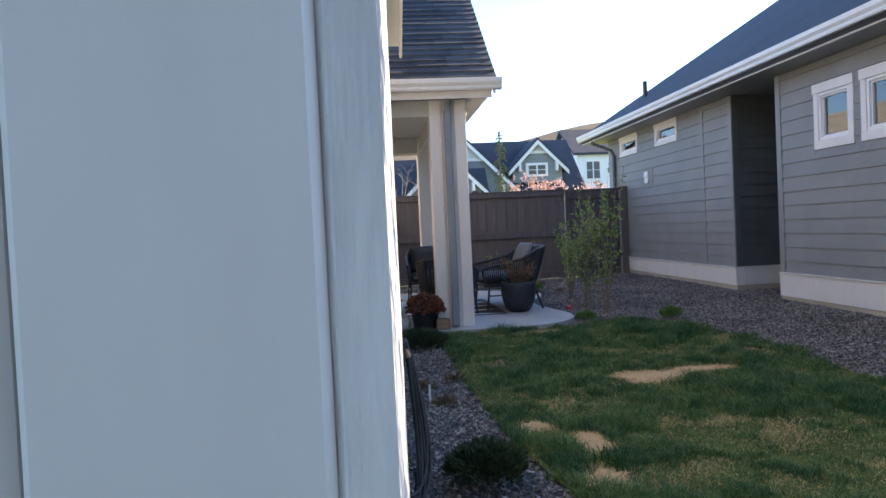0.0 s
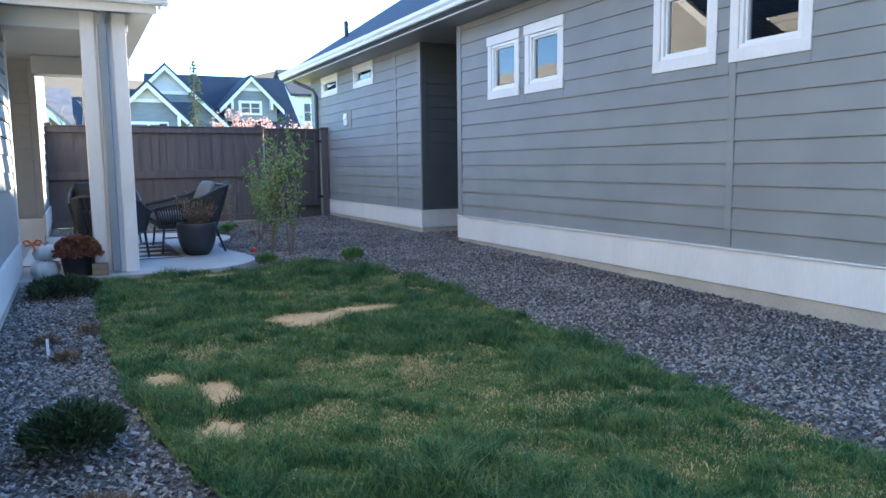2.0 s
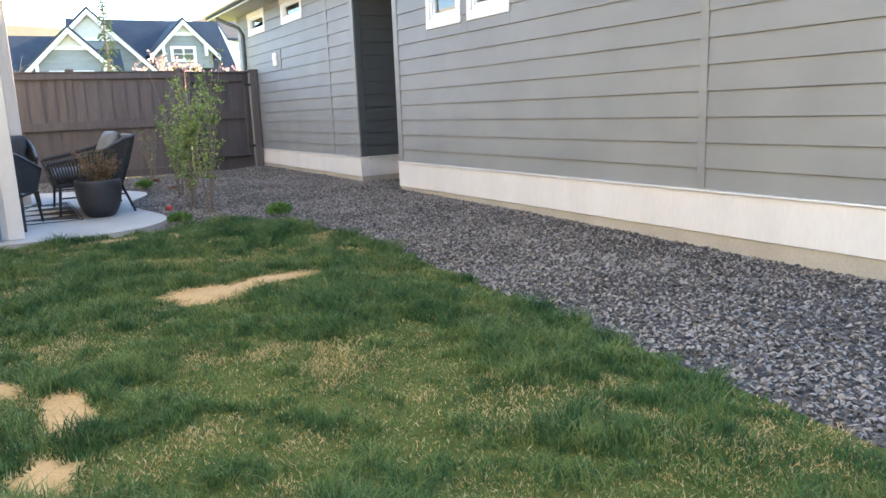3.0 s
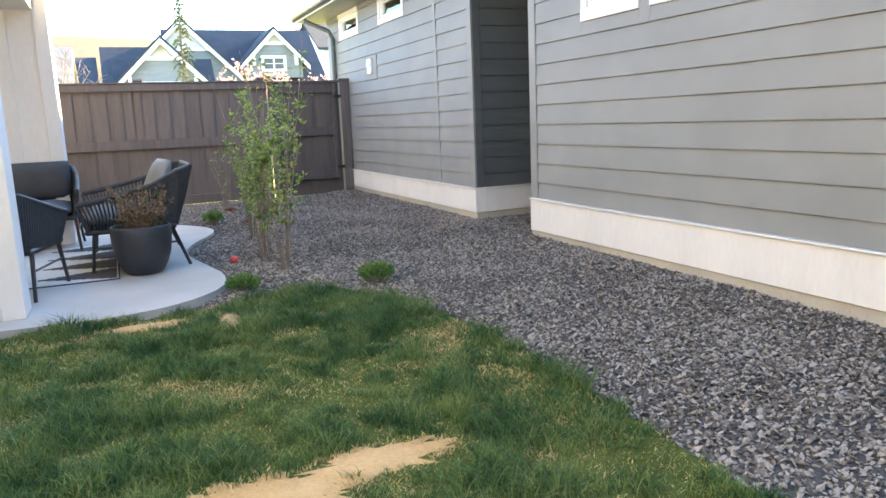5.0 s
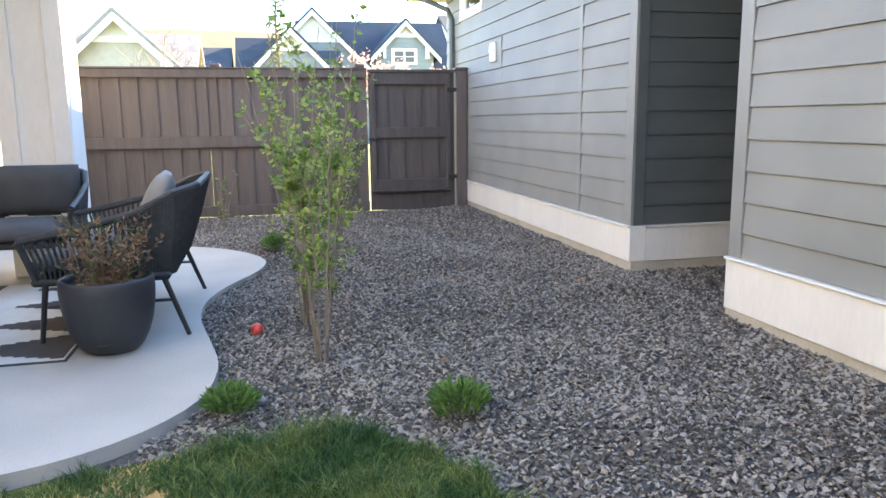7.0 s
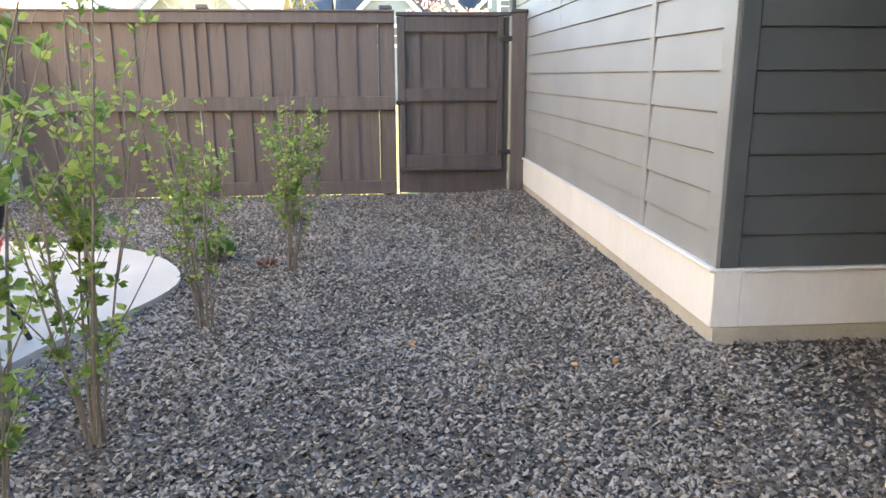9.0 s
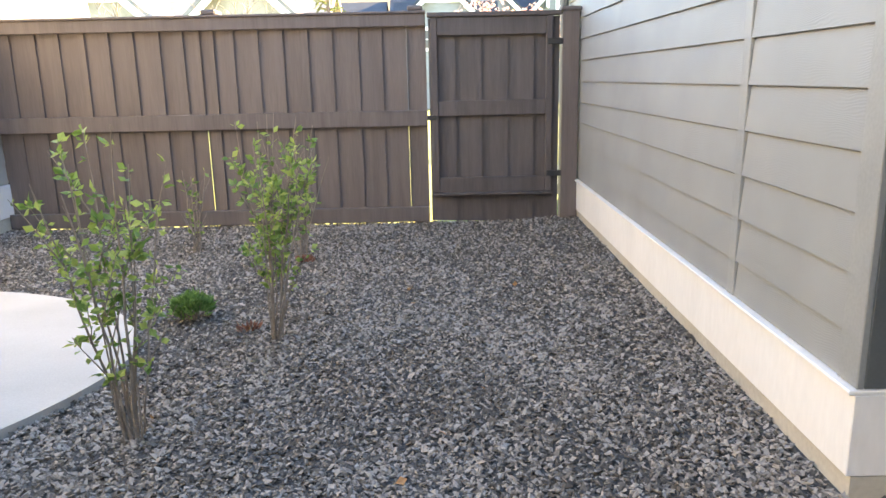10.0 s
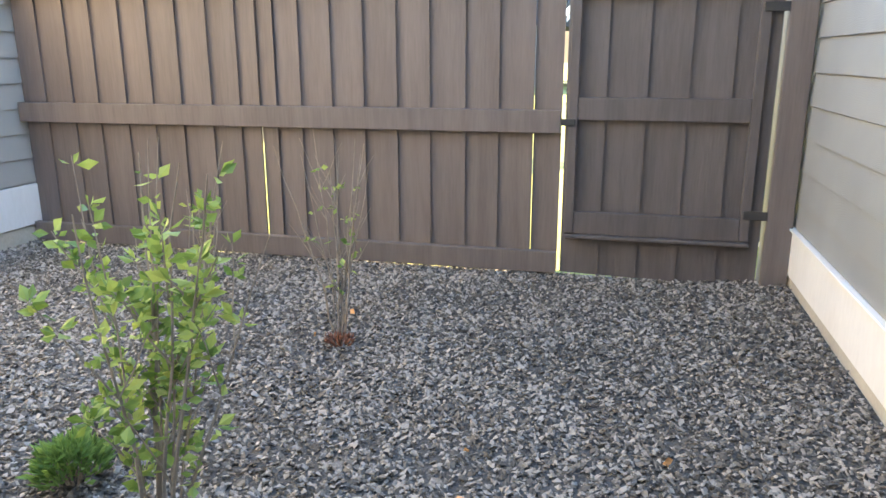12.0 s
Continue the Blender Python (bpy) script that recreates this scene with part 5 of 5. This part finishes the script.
def planter(x, y):
    t = thing("planter", "tall charcoal resin planter with withered brown plants", "planter", (x, y, DECK))
    bm = bmesh.new()
    lathe(bm, [(0.10, 0.0), (0.125, 0.008), (0.155, 0.035), (0.185, 0.09), (0.208, 0.16), (0.222, 0.24), (0.228, 0.32), (0.226, 0.375), (0.219, 0.388), (0.208, 0.385), (0.203, 0.36), (0.20, 0.34)], sides=32)
    part("pot", bm, M_PLANTER, t, "", True)
    part("drain_slot", boxed(-0.035, 0.035, -0.184, -0.150, 0.066, 0.078, 0.003), M_BLACK, t)
    bm = bmesh.new()
    lathe(bm, [(0.19, 0.335), (0.10, 0.355), (0.02, 0.36)], sides=18)
    part("soil", bm, M_DRY_STALK, t)
    rnd = random.Random(51)
    st = bmesh.new()
    verts, faces = [], []
    for i in range(60):
        a = rnd.uniform(0, math.tau)
        r = rnd.uniform(0.02, 0.16)
        h = rnd.uniform(0.12, 0.36)
        o = rnd.uniform(0.3, 1.1) * 0.16
        q = [Vector((math.cos(a) * r, math.sin(a) * r, 0.35)), Vector((math.cos(a) * (r + o * 0.4), math.sin(a) * (r + o * 0.4), 0.35 + h * 0.6)), Vector((math.cos(a) * (r + o), math.sin(a) * (r + o), 0.35 + h))]
        tube(st, q, 0.0028, 4, 0.4)
        for m in range(26):
            f = rnd.random()
            p = q[0].lerp(q[1], f * 2) if f < 0.5 else q[1].lerp(q[2], f * 2 - 1)
            d = Vector((rnd.uniform(-1, 1), rnd.uniform(-1, 1), rnd.uniform(-0.4, 1)))
            leaf_quads(verts, faces, p, d, rnd.uniform(0.018, 0.042), rnd, 0.4)
    tagged(part("dry_stalk", st, M_DRY_STALK, t), kind="stuff")
    mesh_from("foliage", verts, faces, M_DRY_STALK, t, "withered brown foliage")
    verts, faces = [], []
    for i in range(130):
        a = rnd.uniform(0, math.tau)
        r = rnd.uniform(0.05, 0.2)
        p = Vector((math.cos(a) * r, math.sin(a) * r, 0.37 + rnd.uniform(0, 0.3)))
        leaf_quads(verts, faces, p, Vector((rnd.uniform(-1, 1), rnd.uniform(-1, 1), rnd.uniform(0, 1))), 0.05, rnd, 0.35)
    tagged(mesh_from("greenery", verts, faces, M_EVERGREEN, t), kind="stuff")
    return t


planter(2.0, 9.33)


def rug():
    t = thing("outdoor_rug", "cream and dark brown zigzag rug under the patio seats", "rug", (0.9, 9.95, DECK))
    x0, x1, y0, y1 = -0.75, 0.90, -0.76, 1.2
    part("weave", boxed(x0, x1, y0, y1, 0.0, 0.008, 0.003), M_RUG_LIGHT, t)
    part("border", boxed(x0, x1, y0 - 0.012, y0 - 0.0005, 0.0, 0.009), M_RUG_DARK, t)
    part("border", boxed(x1 + 0.0005, x1 + 0.012, y0 - 0.012, y1, 0.0, 0.009), M_RUG_DARK, t)
    n = 4
    step = (y1 - y0) / n
    for k in range(n):
        for m in range(2):
            a = y0 + step * k + 0.03
            ex = x1 - 0.01 - m * 0.82
            tip = ex - 0.56
            pts = [(ex, a)]
            for s in range(9):
                f = s / 9
                pts += [(ex - 0.56 * f, a + (step - 0.04) * (0.5 - 0.5 * (1 - f)) * 1.0), (ex - 0.56 * (f + 1 / 9), a + (step - 0.04) * (0.5 - 0.5 * (1 - f)))]
            pts += [(tip, a + (step - 0.04) * 0.5)]
            for s in range(9, 0, -1):
                f = s / 9
                pts += [(ex - 0.56 * f, a + (step - 0.04) * (0.5 + 0.5 * (1 - f + 1 / 9))), (ex - 0.56 * (f - 1 / 9), a + (step - 0.04) * (0.5 + 0.5 * (1 - f + 1 / 9)))]
            bm = bmesh.new()
            vs = []
            for p in pts:
                if not vs or (Vector((*p, 0.0085)) - vs[-1].co).length > 0.001:
                    vs.append(bm.verts.new((p[0], p[1], 0.0085)))
            bm.faces.new(vs)
            bmesh.ops.triangulate(bm, faces=bm.faces)
            ext = bmesh.ops.extrude_face_region(bm, geom=bm.faces[:])
            bmesh.ops.translate(bm, verts=[v for v in ext["geom"] if isinstance(v, bmesh.types.BMVert)], vec=(0, 0, 0.002))
            bmesh.ops.recalc_face_normals(bm, faces=bm.faces)
            part("zigzag", bm, M_RUG_DARK, t)
    return t


rug()


def toy_car():
    t = thing("ride_on_toy", "lime green and red plastic ride-on toy on the patio", "toy", (1.22, 12.22, DECK))
    body = prism([(-0.17, 0.06), (0.19, 0.06), (0.20, 0.13), (0.17, 0.21), (0.12, 0.33), (0.06, 0.37), (-0.08, 0.37), (-0.15, 0.30), (-0.18, 0.2)], "y", -0.13, 0.13)
    bmesh.ops.bevel(body, geom=body.edges[:], offset=0.015, segments=2, affect='EDGES')
    part("body", body, M_GREEN_TOY, t, "lime green plastic body", True)
    for sy in (-1, 1):
        bm = bmesh.new()
        tube(bm, [(-0.16, sy * 0.10, 0.26), (-0.21, sy * 0.10, 0.38), (-0.17, sy * 0.08, 0.43), (-0.06, sy * 0.07, 0.42), (0.0, sy * 0.07, 0.36)], 0.014, 8)
        part("grab_handle", bm, M_GREEN_TOY, t, "", True)
    part("bumper", boxed(0.17, 0.235, -0.12, 0.12, 0.07, 0.15, 0.02), M_RED_TOY, t, "red plastic bumper")
    for sy in (-1, 1):
        for x in (-0.11, 0.13):
            bm = bmesh.new()
            tube(bm, [(x, sy * 0.135, 0.055), (x, sy * 0.165, 0.055)], 0.055, 14)
            part("wheel", bm, M_RED_TOY, t, "red plastic wheel")
    bm = bmesh.new()
    bmesh.ops.create_uvsphere(bm, u_segments=12, v_segments=8, radius=0.03)
    bmesh.ops.translate(bm, verts=bm.verts, vec=(0.185, -0.08, 0.21))
    part("headlight", bm, M_VINYL, t, "white plastic headlight", True)
    return t


toy_car()

def pumpkin_stack():
    for x, y, z, r, h in ((0.42, 8.22, DECK, 0.13, 0.17), (0.43, 8.24, DECK + 0.168, 0.115, 0.15)):
        p = thing("pumpkin", "white painted pumpkin in a small stack beside the wall", "pumpkin", (x, y, z), "stacked white pumpkins")
        bm = bmesh.new()
        lathe(bm, [(0.3 * r, 0.0), (0.8 * r, 0.06 * h), (r, 0.45 * h), (0.9 * r, 0.8 * h), (0.5 * r, 0.97 * h), (0.15 * r, 0.93 * h)], sides=36, wobble=0.06)
        part("rind", bm, M_WHITE_PUMPKIN, p, "", True)
        bm = bmesh.new()
        tube(bm, [(0, 0, 0.9 * h), (0.008, 0, 1.02 * h), (0.03, 0.01, 1.14 * h)], 0.012, 6, 0.7)
        part("stalk", bm, M_WOOD, p)


pumpkin_stack()
rb = thing("ribbon", "orange ribbon bow draped on the white pumpkins", "ribbon", (0.33, 8.16, DECK + 0.33))
for sx, tilt in ((-1, 20), (1, -15)):
    bm = bmesh.new()
    tube(bm, [(0, 0, 0), (sx * 0.04, 0, 0.04), (sx * 0.075, 0, 0.03), (sx * 0.06, 0, -0.01), (0, 0, 0)], 0.011, 6)
    part("loop", bm, M_ORANGE, rb)
bm = bmesh.new()
tube(bm, [(0, 0, 0), (0.02, -0.015, -0.05), (-0.005, -0.02, -0.09)], 0.009, 6)
part("tail", bm, M_ORANGE, rb)


def mum_pot():
    t = thing("flower_pot", "black pot heaped with dried rust-coloured flowers beside the porch post", "flower pot", (0.71, 8.2, DECK))
    bm = bmesh.new()
    lathe(bm, [(0.12, 0.0), (0.13, 0.01), (0.155, 0.19), (0.165, 0.195), (0.165, 0.215), (0.15, 0.21)], sides=24)
    part("pot", bm, M_BLACK, t, "", True)
    rnd = random.Random(61)
    verts, faces = [], []
    for i in range(2200):
        a, b = rnd.uniform(0, math.tau), math.asin(rnd.uniform(0.0, 1.0))
        rr = rnd.uniform(0.85, 1.0)
        n = Vector((math.cos(a) * math.cos(b), math.sin(a) * math.cos(b), math.sin(b)))
        p = Vector((n.x * 0.215 * rr, n.y * 0.215 * rr, 0.20 + n.z * 0.19 * rr))
        leaf_quads(verts, faces, p, n + Vector((rnd.uniform(-.8, .8), rnd.uniform(-.8, .8), rnd.uniform(-.8, .8))), rnd.uniform(0.02, 0.04), rnd, 0.9)
    mesh_from("bloom", verts, faces, M_MUM, t, "dried rust-coloured flower heads")
    bm = bmesh.new()
    for i in range(30):
        a = rnd.uniform(0, math.tau)
        r = rnd.uniform(0.05, 0.19)
        tube(bm, [(0, 0, 0.18), (math.cos(a) * r * 0.6, math.sin(a) * r * 0.6, 0.27), (math.cos(a) * r, math.sin(a) * r, 0.33)], 0.004, 4)
    tagged(part("dry_stalk", bm, M_DRY_STALK, t), kind="stuff")


mum_pot()
cr = thing("wooden_box", "small weathered wooden box beside the flower pot", "box", (0.90, 8.10, 0.03))
for sx in (-1, 1):
    part("side_board", boxed(sx * 0.065 - 0.008, sx * 0.065 + 0.008, -0.075, 0.075, 0.0, 0.17, 0.003), M_WOOD, cr)
    part("end_board", boxed(-0.0565, 0.0565, sx * 0.067 - 0.008, sx * 0.067 + 0.008, 0.0, 0.17, 0.003), M_WOOD, cr)
part("bottom_board", boxed(-0.056, 0.056, -0.058, 0.058, 0.002, 0.014), M_WOOD, cr)

# ---- hose on the wall ----
hb = thing("hose_bib", "rusty brass wall tap on a steel plate", "tap", (LW_X + 0.016, 3.02, 0.70))
part("plate", boxed(-0.004, 0.012, -0.05, -0.03, -0.17, 0.09, 0.003), M_STEEL, hb, "grey steel bracket")
bm = bmesh.new()
tube(bm, [(0.0, -0.02, 0.03), (0.07, 0.0, 0.03), (0.10, 0.0, 0.02), (0.115, 0.0, -0.02)], 0.016, 10)
part("spout", bm, M_BRASS, hb)
bm = bmesh.new()
tube(bm, [(0.05, 0.0, 0.03), (0.05, 0.0, 0.068)], 0.008, 8)
part("valve_stem", bm, M_BRASS, hb)
bm = bmesh.new()
tube(bm, [(0.05, 0.0, 0.066), (0.05, 0.0, 0.074)], 0.022, 12)
part("handwheel", bm, M_BRASS, hb)
hs = thing("garden_hose", "black garden hose hung in loops from the wall tap", "hose", (LW_X + 0.09, 3.02, 0.0))
rnd = random.Random(71)
for k in range(5):
    low, wide, deep = (0.03, 0.09, 0.05, 0.13, 0.07)[k], 0.05 + 0.04 * rnd.random(), 0.030 + 0.011 * k
    pts = []
    n = 28
    for i in range(n + 1):
        a = math.tau * i / n
        zz = (0.75 + low) / 2 + (0.75 - low) / 2 * math.cos(a)
        belly = 1 - 0.62 * math.cos(a)
        pts.append((0.028 + math.sin(a) * deep * belly, math.sin(a + 0.9) * wide * belly * 0.7 + 0.012 * (k - 2), zz))
    bm = bmesh.new()
    tube(bm, pts, 0.0088, 8)
    part("loop", bm, M_HOSE, hs, "", True)
bm = bmesh.new()
tube(bm, [(0.05, 0.10, 0.18), (0.06, 0.16, 0.10), (0.05, 0.18, 0.05)], 0.0105, 8)
part("end", bm, M_HOSE, hs)
bm = bmesh.new()
tube(bm, [(0.05, 0.18, 0.06), (0.05, 0.185, 0.03)], 0.015, 10)
part("coupling", bm, M_STEEL, hs)
lab = thing("plant_label", "thin white plant label stuck in the gravel", "label", (0.52, 5.05, 0.0))
part("stake", boxed(-0.008, 0.008, -0.002, 0.002, -0.01, 0.13, 0.001), M_VINYL, lab)
rt = thing("ball", "small red-orange ball lying in the gravel", "ball", (2.72, 9.55, ground_z(2.7, 9.5) + 0.038))
bm = bmesh.new()
bmesh.ops.create_icosphere(bm, subdivisions=3, radius=0.036)
part("shell", bm, M_RED_TOY, rt, "", True)

# ---- loose ground cover ----


def off_things(x, y):
    return not inside(x, y, SLAB) and x < (NB_X - 0.03 if y < NB_N else (REC_X if y < FB_S else FB_X - 0.03)) and x > LW_X + 0.03 and y < 14.95


def stones():
    """Crushed stone over the gravel bed: thickest along the walk."""
    rng = np.random.default_rng(5)
    picks = []
    for x0, x1, y0, y1, per in ((2.3, 5.5, 8.0, 12.2, 6000), (0.3, 5.5, 12.2, 14.95, 4800), (3.2, 5.5, 5.0, 8.0, 4800), (3.0, 5.5, 0.3, 5.0, 3500), (0.2, 1.35, 1.2, 8.0, 3200), (5.4, 7.4, 9.05, 10.35, 2600)):
        n = int((x1 - x0) * (y1 - y0) * per)
        picks.append(np.stack((rng.uniform(x0, x1, n), rng.uniform(y0, y1, n)), 1))
    pts = np.concatenate(picks)
    keep = np.array([off_things(x, y) and not inside(x + 0.02 * math.sin(y * 31), y, LAWN) for x, y in pts])
    pts = pts[keep]
    n = len(pts)
    base = np.array([(1, 0, 0), (-1, 0, 0), (0, 1, 0), (0, -1, 0), (0.25, 0.1, 0.8), (0, 0, -1)], float)
    tri = np.array([(0, 2, 4), (2, 1, 4), (1, 3, 4), (3, 0, 4), (2, 0, 5), (1, 2, 5), (3, 1, 5), (0, 3, 5)])
    v = base[None] * rng.uniform(0.6, 1.25, (n, 6, 1)) + rng.uniform(-0.36, 0.36, (n, 6, 3))
    size = rng.uniform(0.0055, 0.0135, n) * np.where(rng.random(n) < 0.06, 1.35, 1.0)
    v *= size[:, None, None] * np.array((1.25, 1.0, 0.75))
    a = rng.uniform(0, math.tau, n)
    c, s = np.cos(a), np.sin(a)
    x = v[..., 0] * c[:, None] - v[..., 1] * s[:, None]
    y = v[..., 0] * s[:, None] + v[..., 1] * c[:, None]
    tilt = rng.uniform(-0.7, 0.7, (n, 1))
    z = v[..., 2] + x * tilt + y * rng.uniform(-0.5, 0.5, (n, 1))
    gz = 0.05 * np.clip((pts[:, 1] - 4) / 8, 0, 1) + 0.04 * np.clip((pts[:, 0] - 4.75) / 0.65, 0, 1) * np.clip((pts[:, 1] - 3.5) / 3, 0, 1)
    out = np.stack((x + pts[:, :1], y + pts[:, 1:], z + gz[:, None] + rng.uniform(-0.002, 0.016, (n, 1))), 2).reshape(-1, 3)
    faces = (tri[None] + (np.arange(n) * 6)[:, None, None]).reshape(-1, 3)
    ob = mesh_from("gravel", out.tolist(), faces.tolist(), M_STONE)
    return tagged(ob, "loose dark grey crushed gravel with a few pale stones", "gravel", "", "stuff")


stones()


def blades():
    """Lawn grass, thin and pale round the bare patches."""
    rng = np.random.default_rng(9)
    n = 340000
    y = -1.0 + 9.2 * rng.random(n) ** 0.85
    xs = 0.75 + 3.0 * rng.random(n)
    green, straw = [], []
    for px, py in zip(xs, y):
        if not inside(px + 0.03 * math.sin(py * 23) + 0.02 * math.sin(py * 61), py, LAWN):
            continue
        b = bareness(px, py)
        patch = noise.noise(Vector((px * 1.7, py * 1.7, 7.7))) + 0.7 * noise.noise(Vector((px * 5.1, py * 5.1, 1.7)))
        if b > 0.45:
            if rng.random() < 0.30:
                straw.append((px, py, 0.5))
            continue
        if b > -0.25 and rng.random() < 0.7:
            straw.append((px, py, 0.7))
            continue
        if rng.random() < yellowing(px, py) * 0.85:
            straw.append((px, py, 0.5))
            continue
        if patch > 0.34 and rng.random() < min(0.75, (patch - 0.34) * 4):
            straw.append((px, py, 0.55))
            continue
        tuft = noise.noise(Vector((px * 2.2, py * 2.2, 4.4))) + 0.9 * noise.noise(Vector((px * 7, py * 7, 2.4))) + 0.5 * noise.noise(Vector((px * 15, py * 15, 6.4)))
        if tuft < -0.3 and rng.random() < 0.55:
            if rng.random() < 0.4:
                straw.append((px, py, 0.45))
            continue
        green.append((px, py, max(0.4, 1.0 + 1.35 * tuft) * (1 - 0.35 * max(0.0, yellowing(px, py)))))
    for name, pts, mat_, label, h0 in (("grass", green, M_GRASS, "short green lawn grass, longer at the gravel edge", 0.044), ("dead_grass", straw, M_STRAW, "dead straw-coloured grass round the worn spots", 0.034)):
        p = np.array(pts)
        m = len(p)
        h = h0 * p[:, 2] * rng.uniform(0.6, 1.35, m)
        a = rng.uniform(0, math.tau, m)
        bend = rng.uniform(0.15, 1.5, m) * h
        ba = rng.uniform(0, math.tau, m)
        w = rng.uniform(0.0013, 0.0030, m)
        gz = 0.05 * np.clip((p[:, 1] - 4) / 8, 0, 1) + 0.016
        ux, uy = np.cos(a) * w, np.sin(a) * w
        bx, by = np.cos(ba) * bend, np.sin(ba) * bend
        rows = [(p[:, 0] - ux, p[:, 1] - uy, gz), (p[:, 0] + ux, p[:, 1] + uy, gz),
                (p[:, 0] - ux * 0.8 + bx * 0.3, p[:, 1] - uy * 0.8 + by * 0.3, gz + h * 0.6), (p[:, 0] + ux * 0.8 + bx * 0.3, p[:, 1] + uy * 0.8 + by * 0.3, gz + h * 0.6),
                (p[:, 0] + bx, p[:, 1] + by, gz + h)]
        v = np.stack([np.stack(r, 1) for r in rows], 1).reshape(-1, 3)
        k = np.arange(m)[:, None] * 5
        quads = (k + np.array((0, 1, 3, 2))).tolist()
        tris = (k + np.array((2, 3, 4))).tolist()
        ob = mesh_from(name, v.tolist(), quads + tris, mat_)
        tagged(ob, label, "grass", "", "stuff")


blades()


def bare_patches():
    """Worn spots of dry soil and straw lying just over the turf."""
    for k, (cx, cy, rx, ry) in enumerate(BARE[:SOLID]):
        bm = bmesh.new()
        ring = []
        for i in range(72):
            a = math.tau * i / 72
            r = 1.0 + 0.5 * noise.noise(Vector((math.cos(a) * 1.8 + k * 7, math.sin(a) * 1.8, 2))) + 0.3 * noise.noise(Vector((math.cos(a) * 5, math.sin(a) * 5, k))) + 0.34 * noise.noise(Vector((math.cos(a) * 14, math.sin(a) * 14, k)))
            x, y = cx + rx * 1.1 * r * math.cos(a), cy + ry * 1.1 * r * math.sin(a)
            ring.append(bm.verts.new((x, y, ground_z(x, y) + 0.024)))
        mid = bm.verts.new((cx, cy, ground_z(cx, cy) + 0.033))
        for i in range(72):
            bm.faces.new((ring[i], ring[(i + 1) % 72], mid))
        structure("bare_patch_%d" % (k + 1), bm, M_SOIL, "worn dry spot of straw and soil in the lawn", "bare soil", True)


bare_patches()


def fallen_leaves():
    rnd = random.Random(77)
    for k in range(16):
        while True:
            x, y = rnd.uniform(2.9, 5.3), rnd.uniform(8.2, 14.3)
            if off_things(x, y) and not inside(x, y, LAWN):
                break
        verts, faces = [], []
        leaf_quads(verts, faces, Vector((0, 0, 0.0)), Vector((rnd.uniform(-1, 1), rnd.uniform(-1, 1), rnd.uniform(0, .25))), rnd.uniform(0.03, 0.055), rnd, 0.7)
        ob = mesh_from("fallen_leaf", verts, faces, M_LEAF_DRY)
        ob.matrix_world = pose(x, y, ground_z(x, y) + 0.022)
        tagged(ob, "dry orange-brown leaf lying on the gravel", "leaf", "fallen leaves")


fallen_leaves()
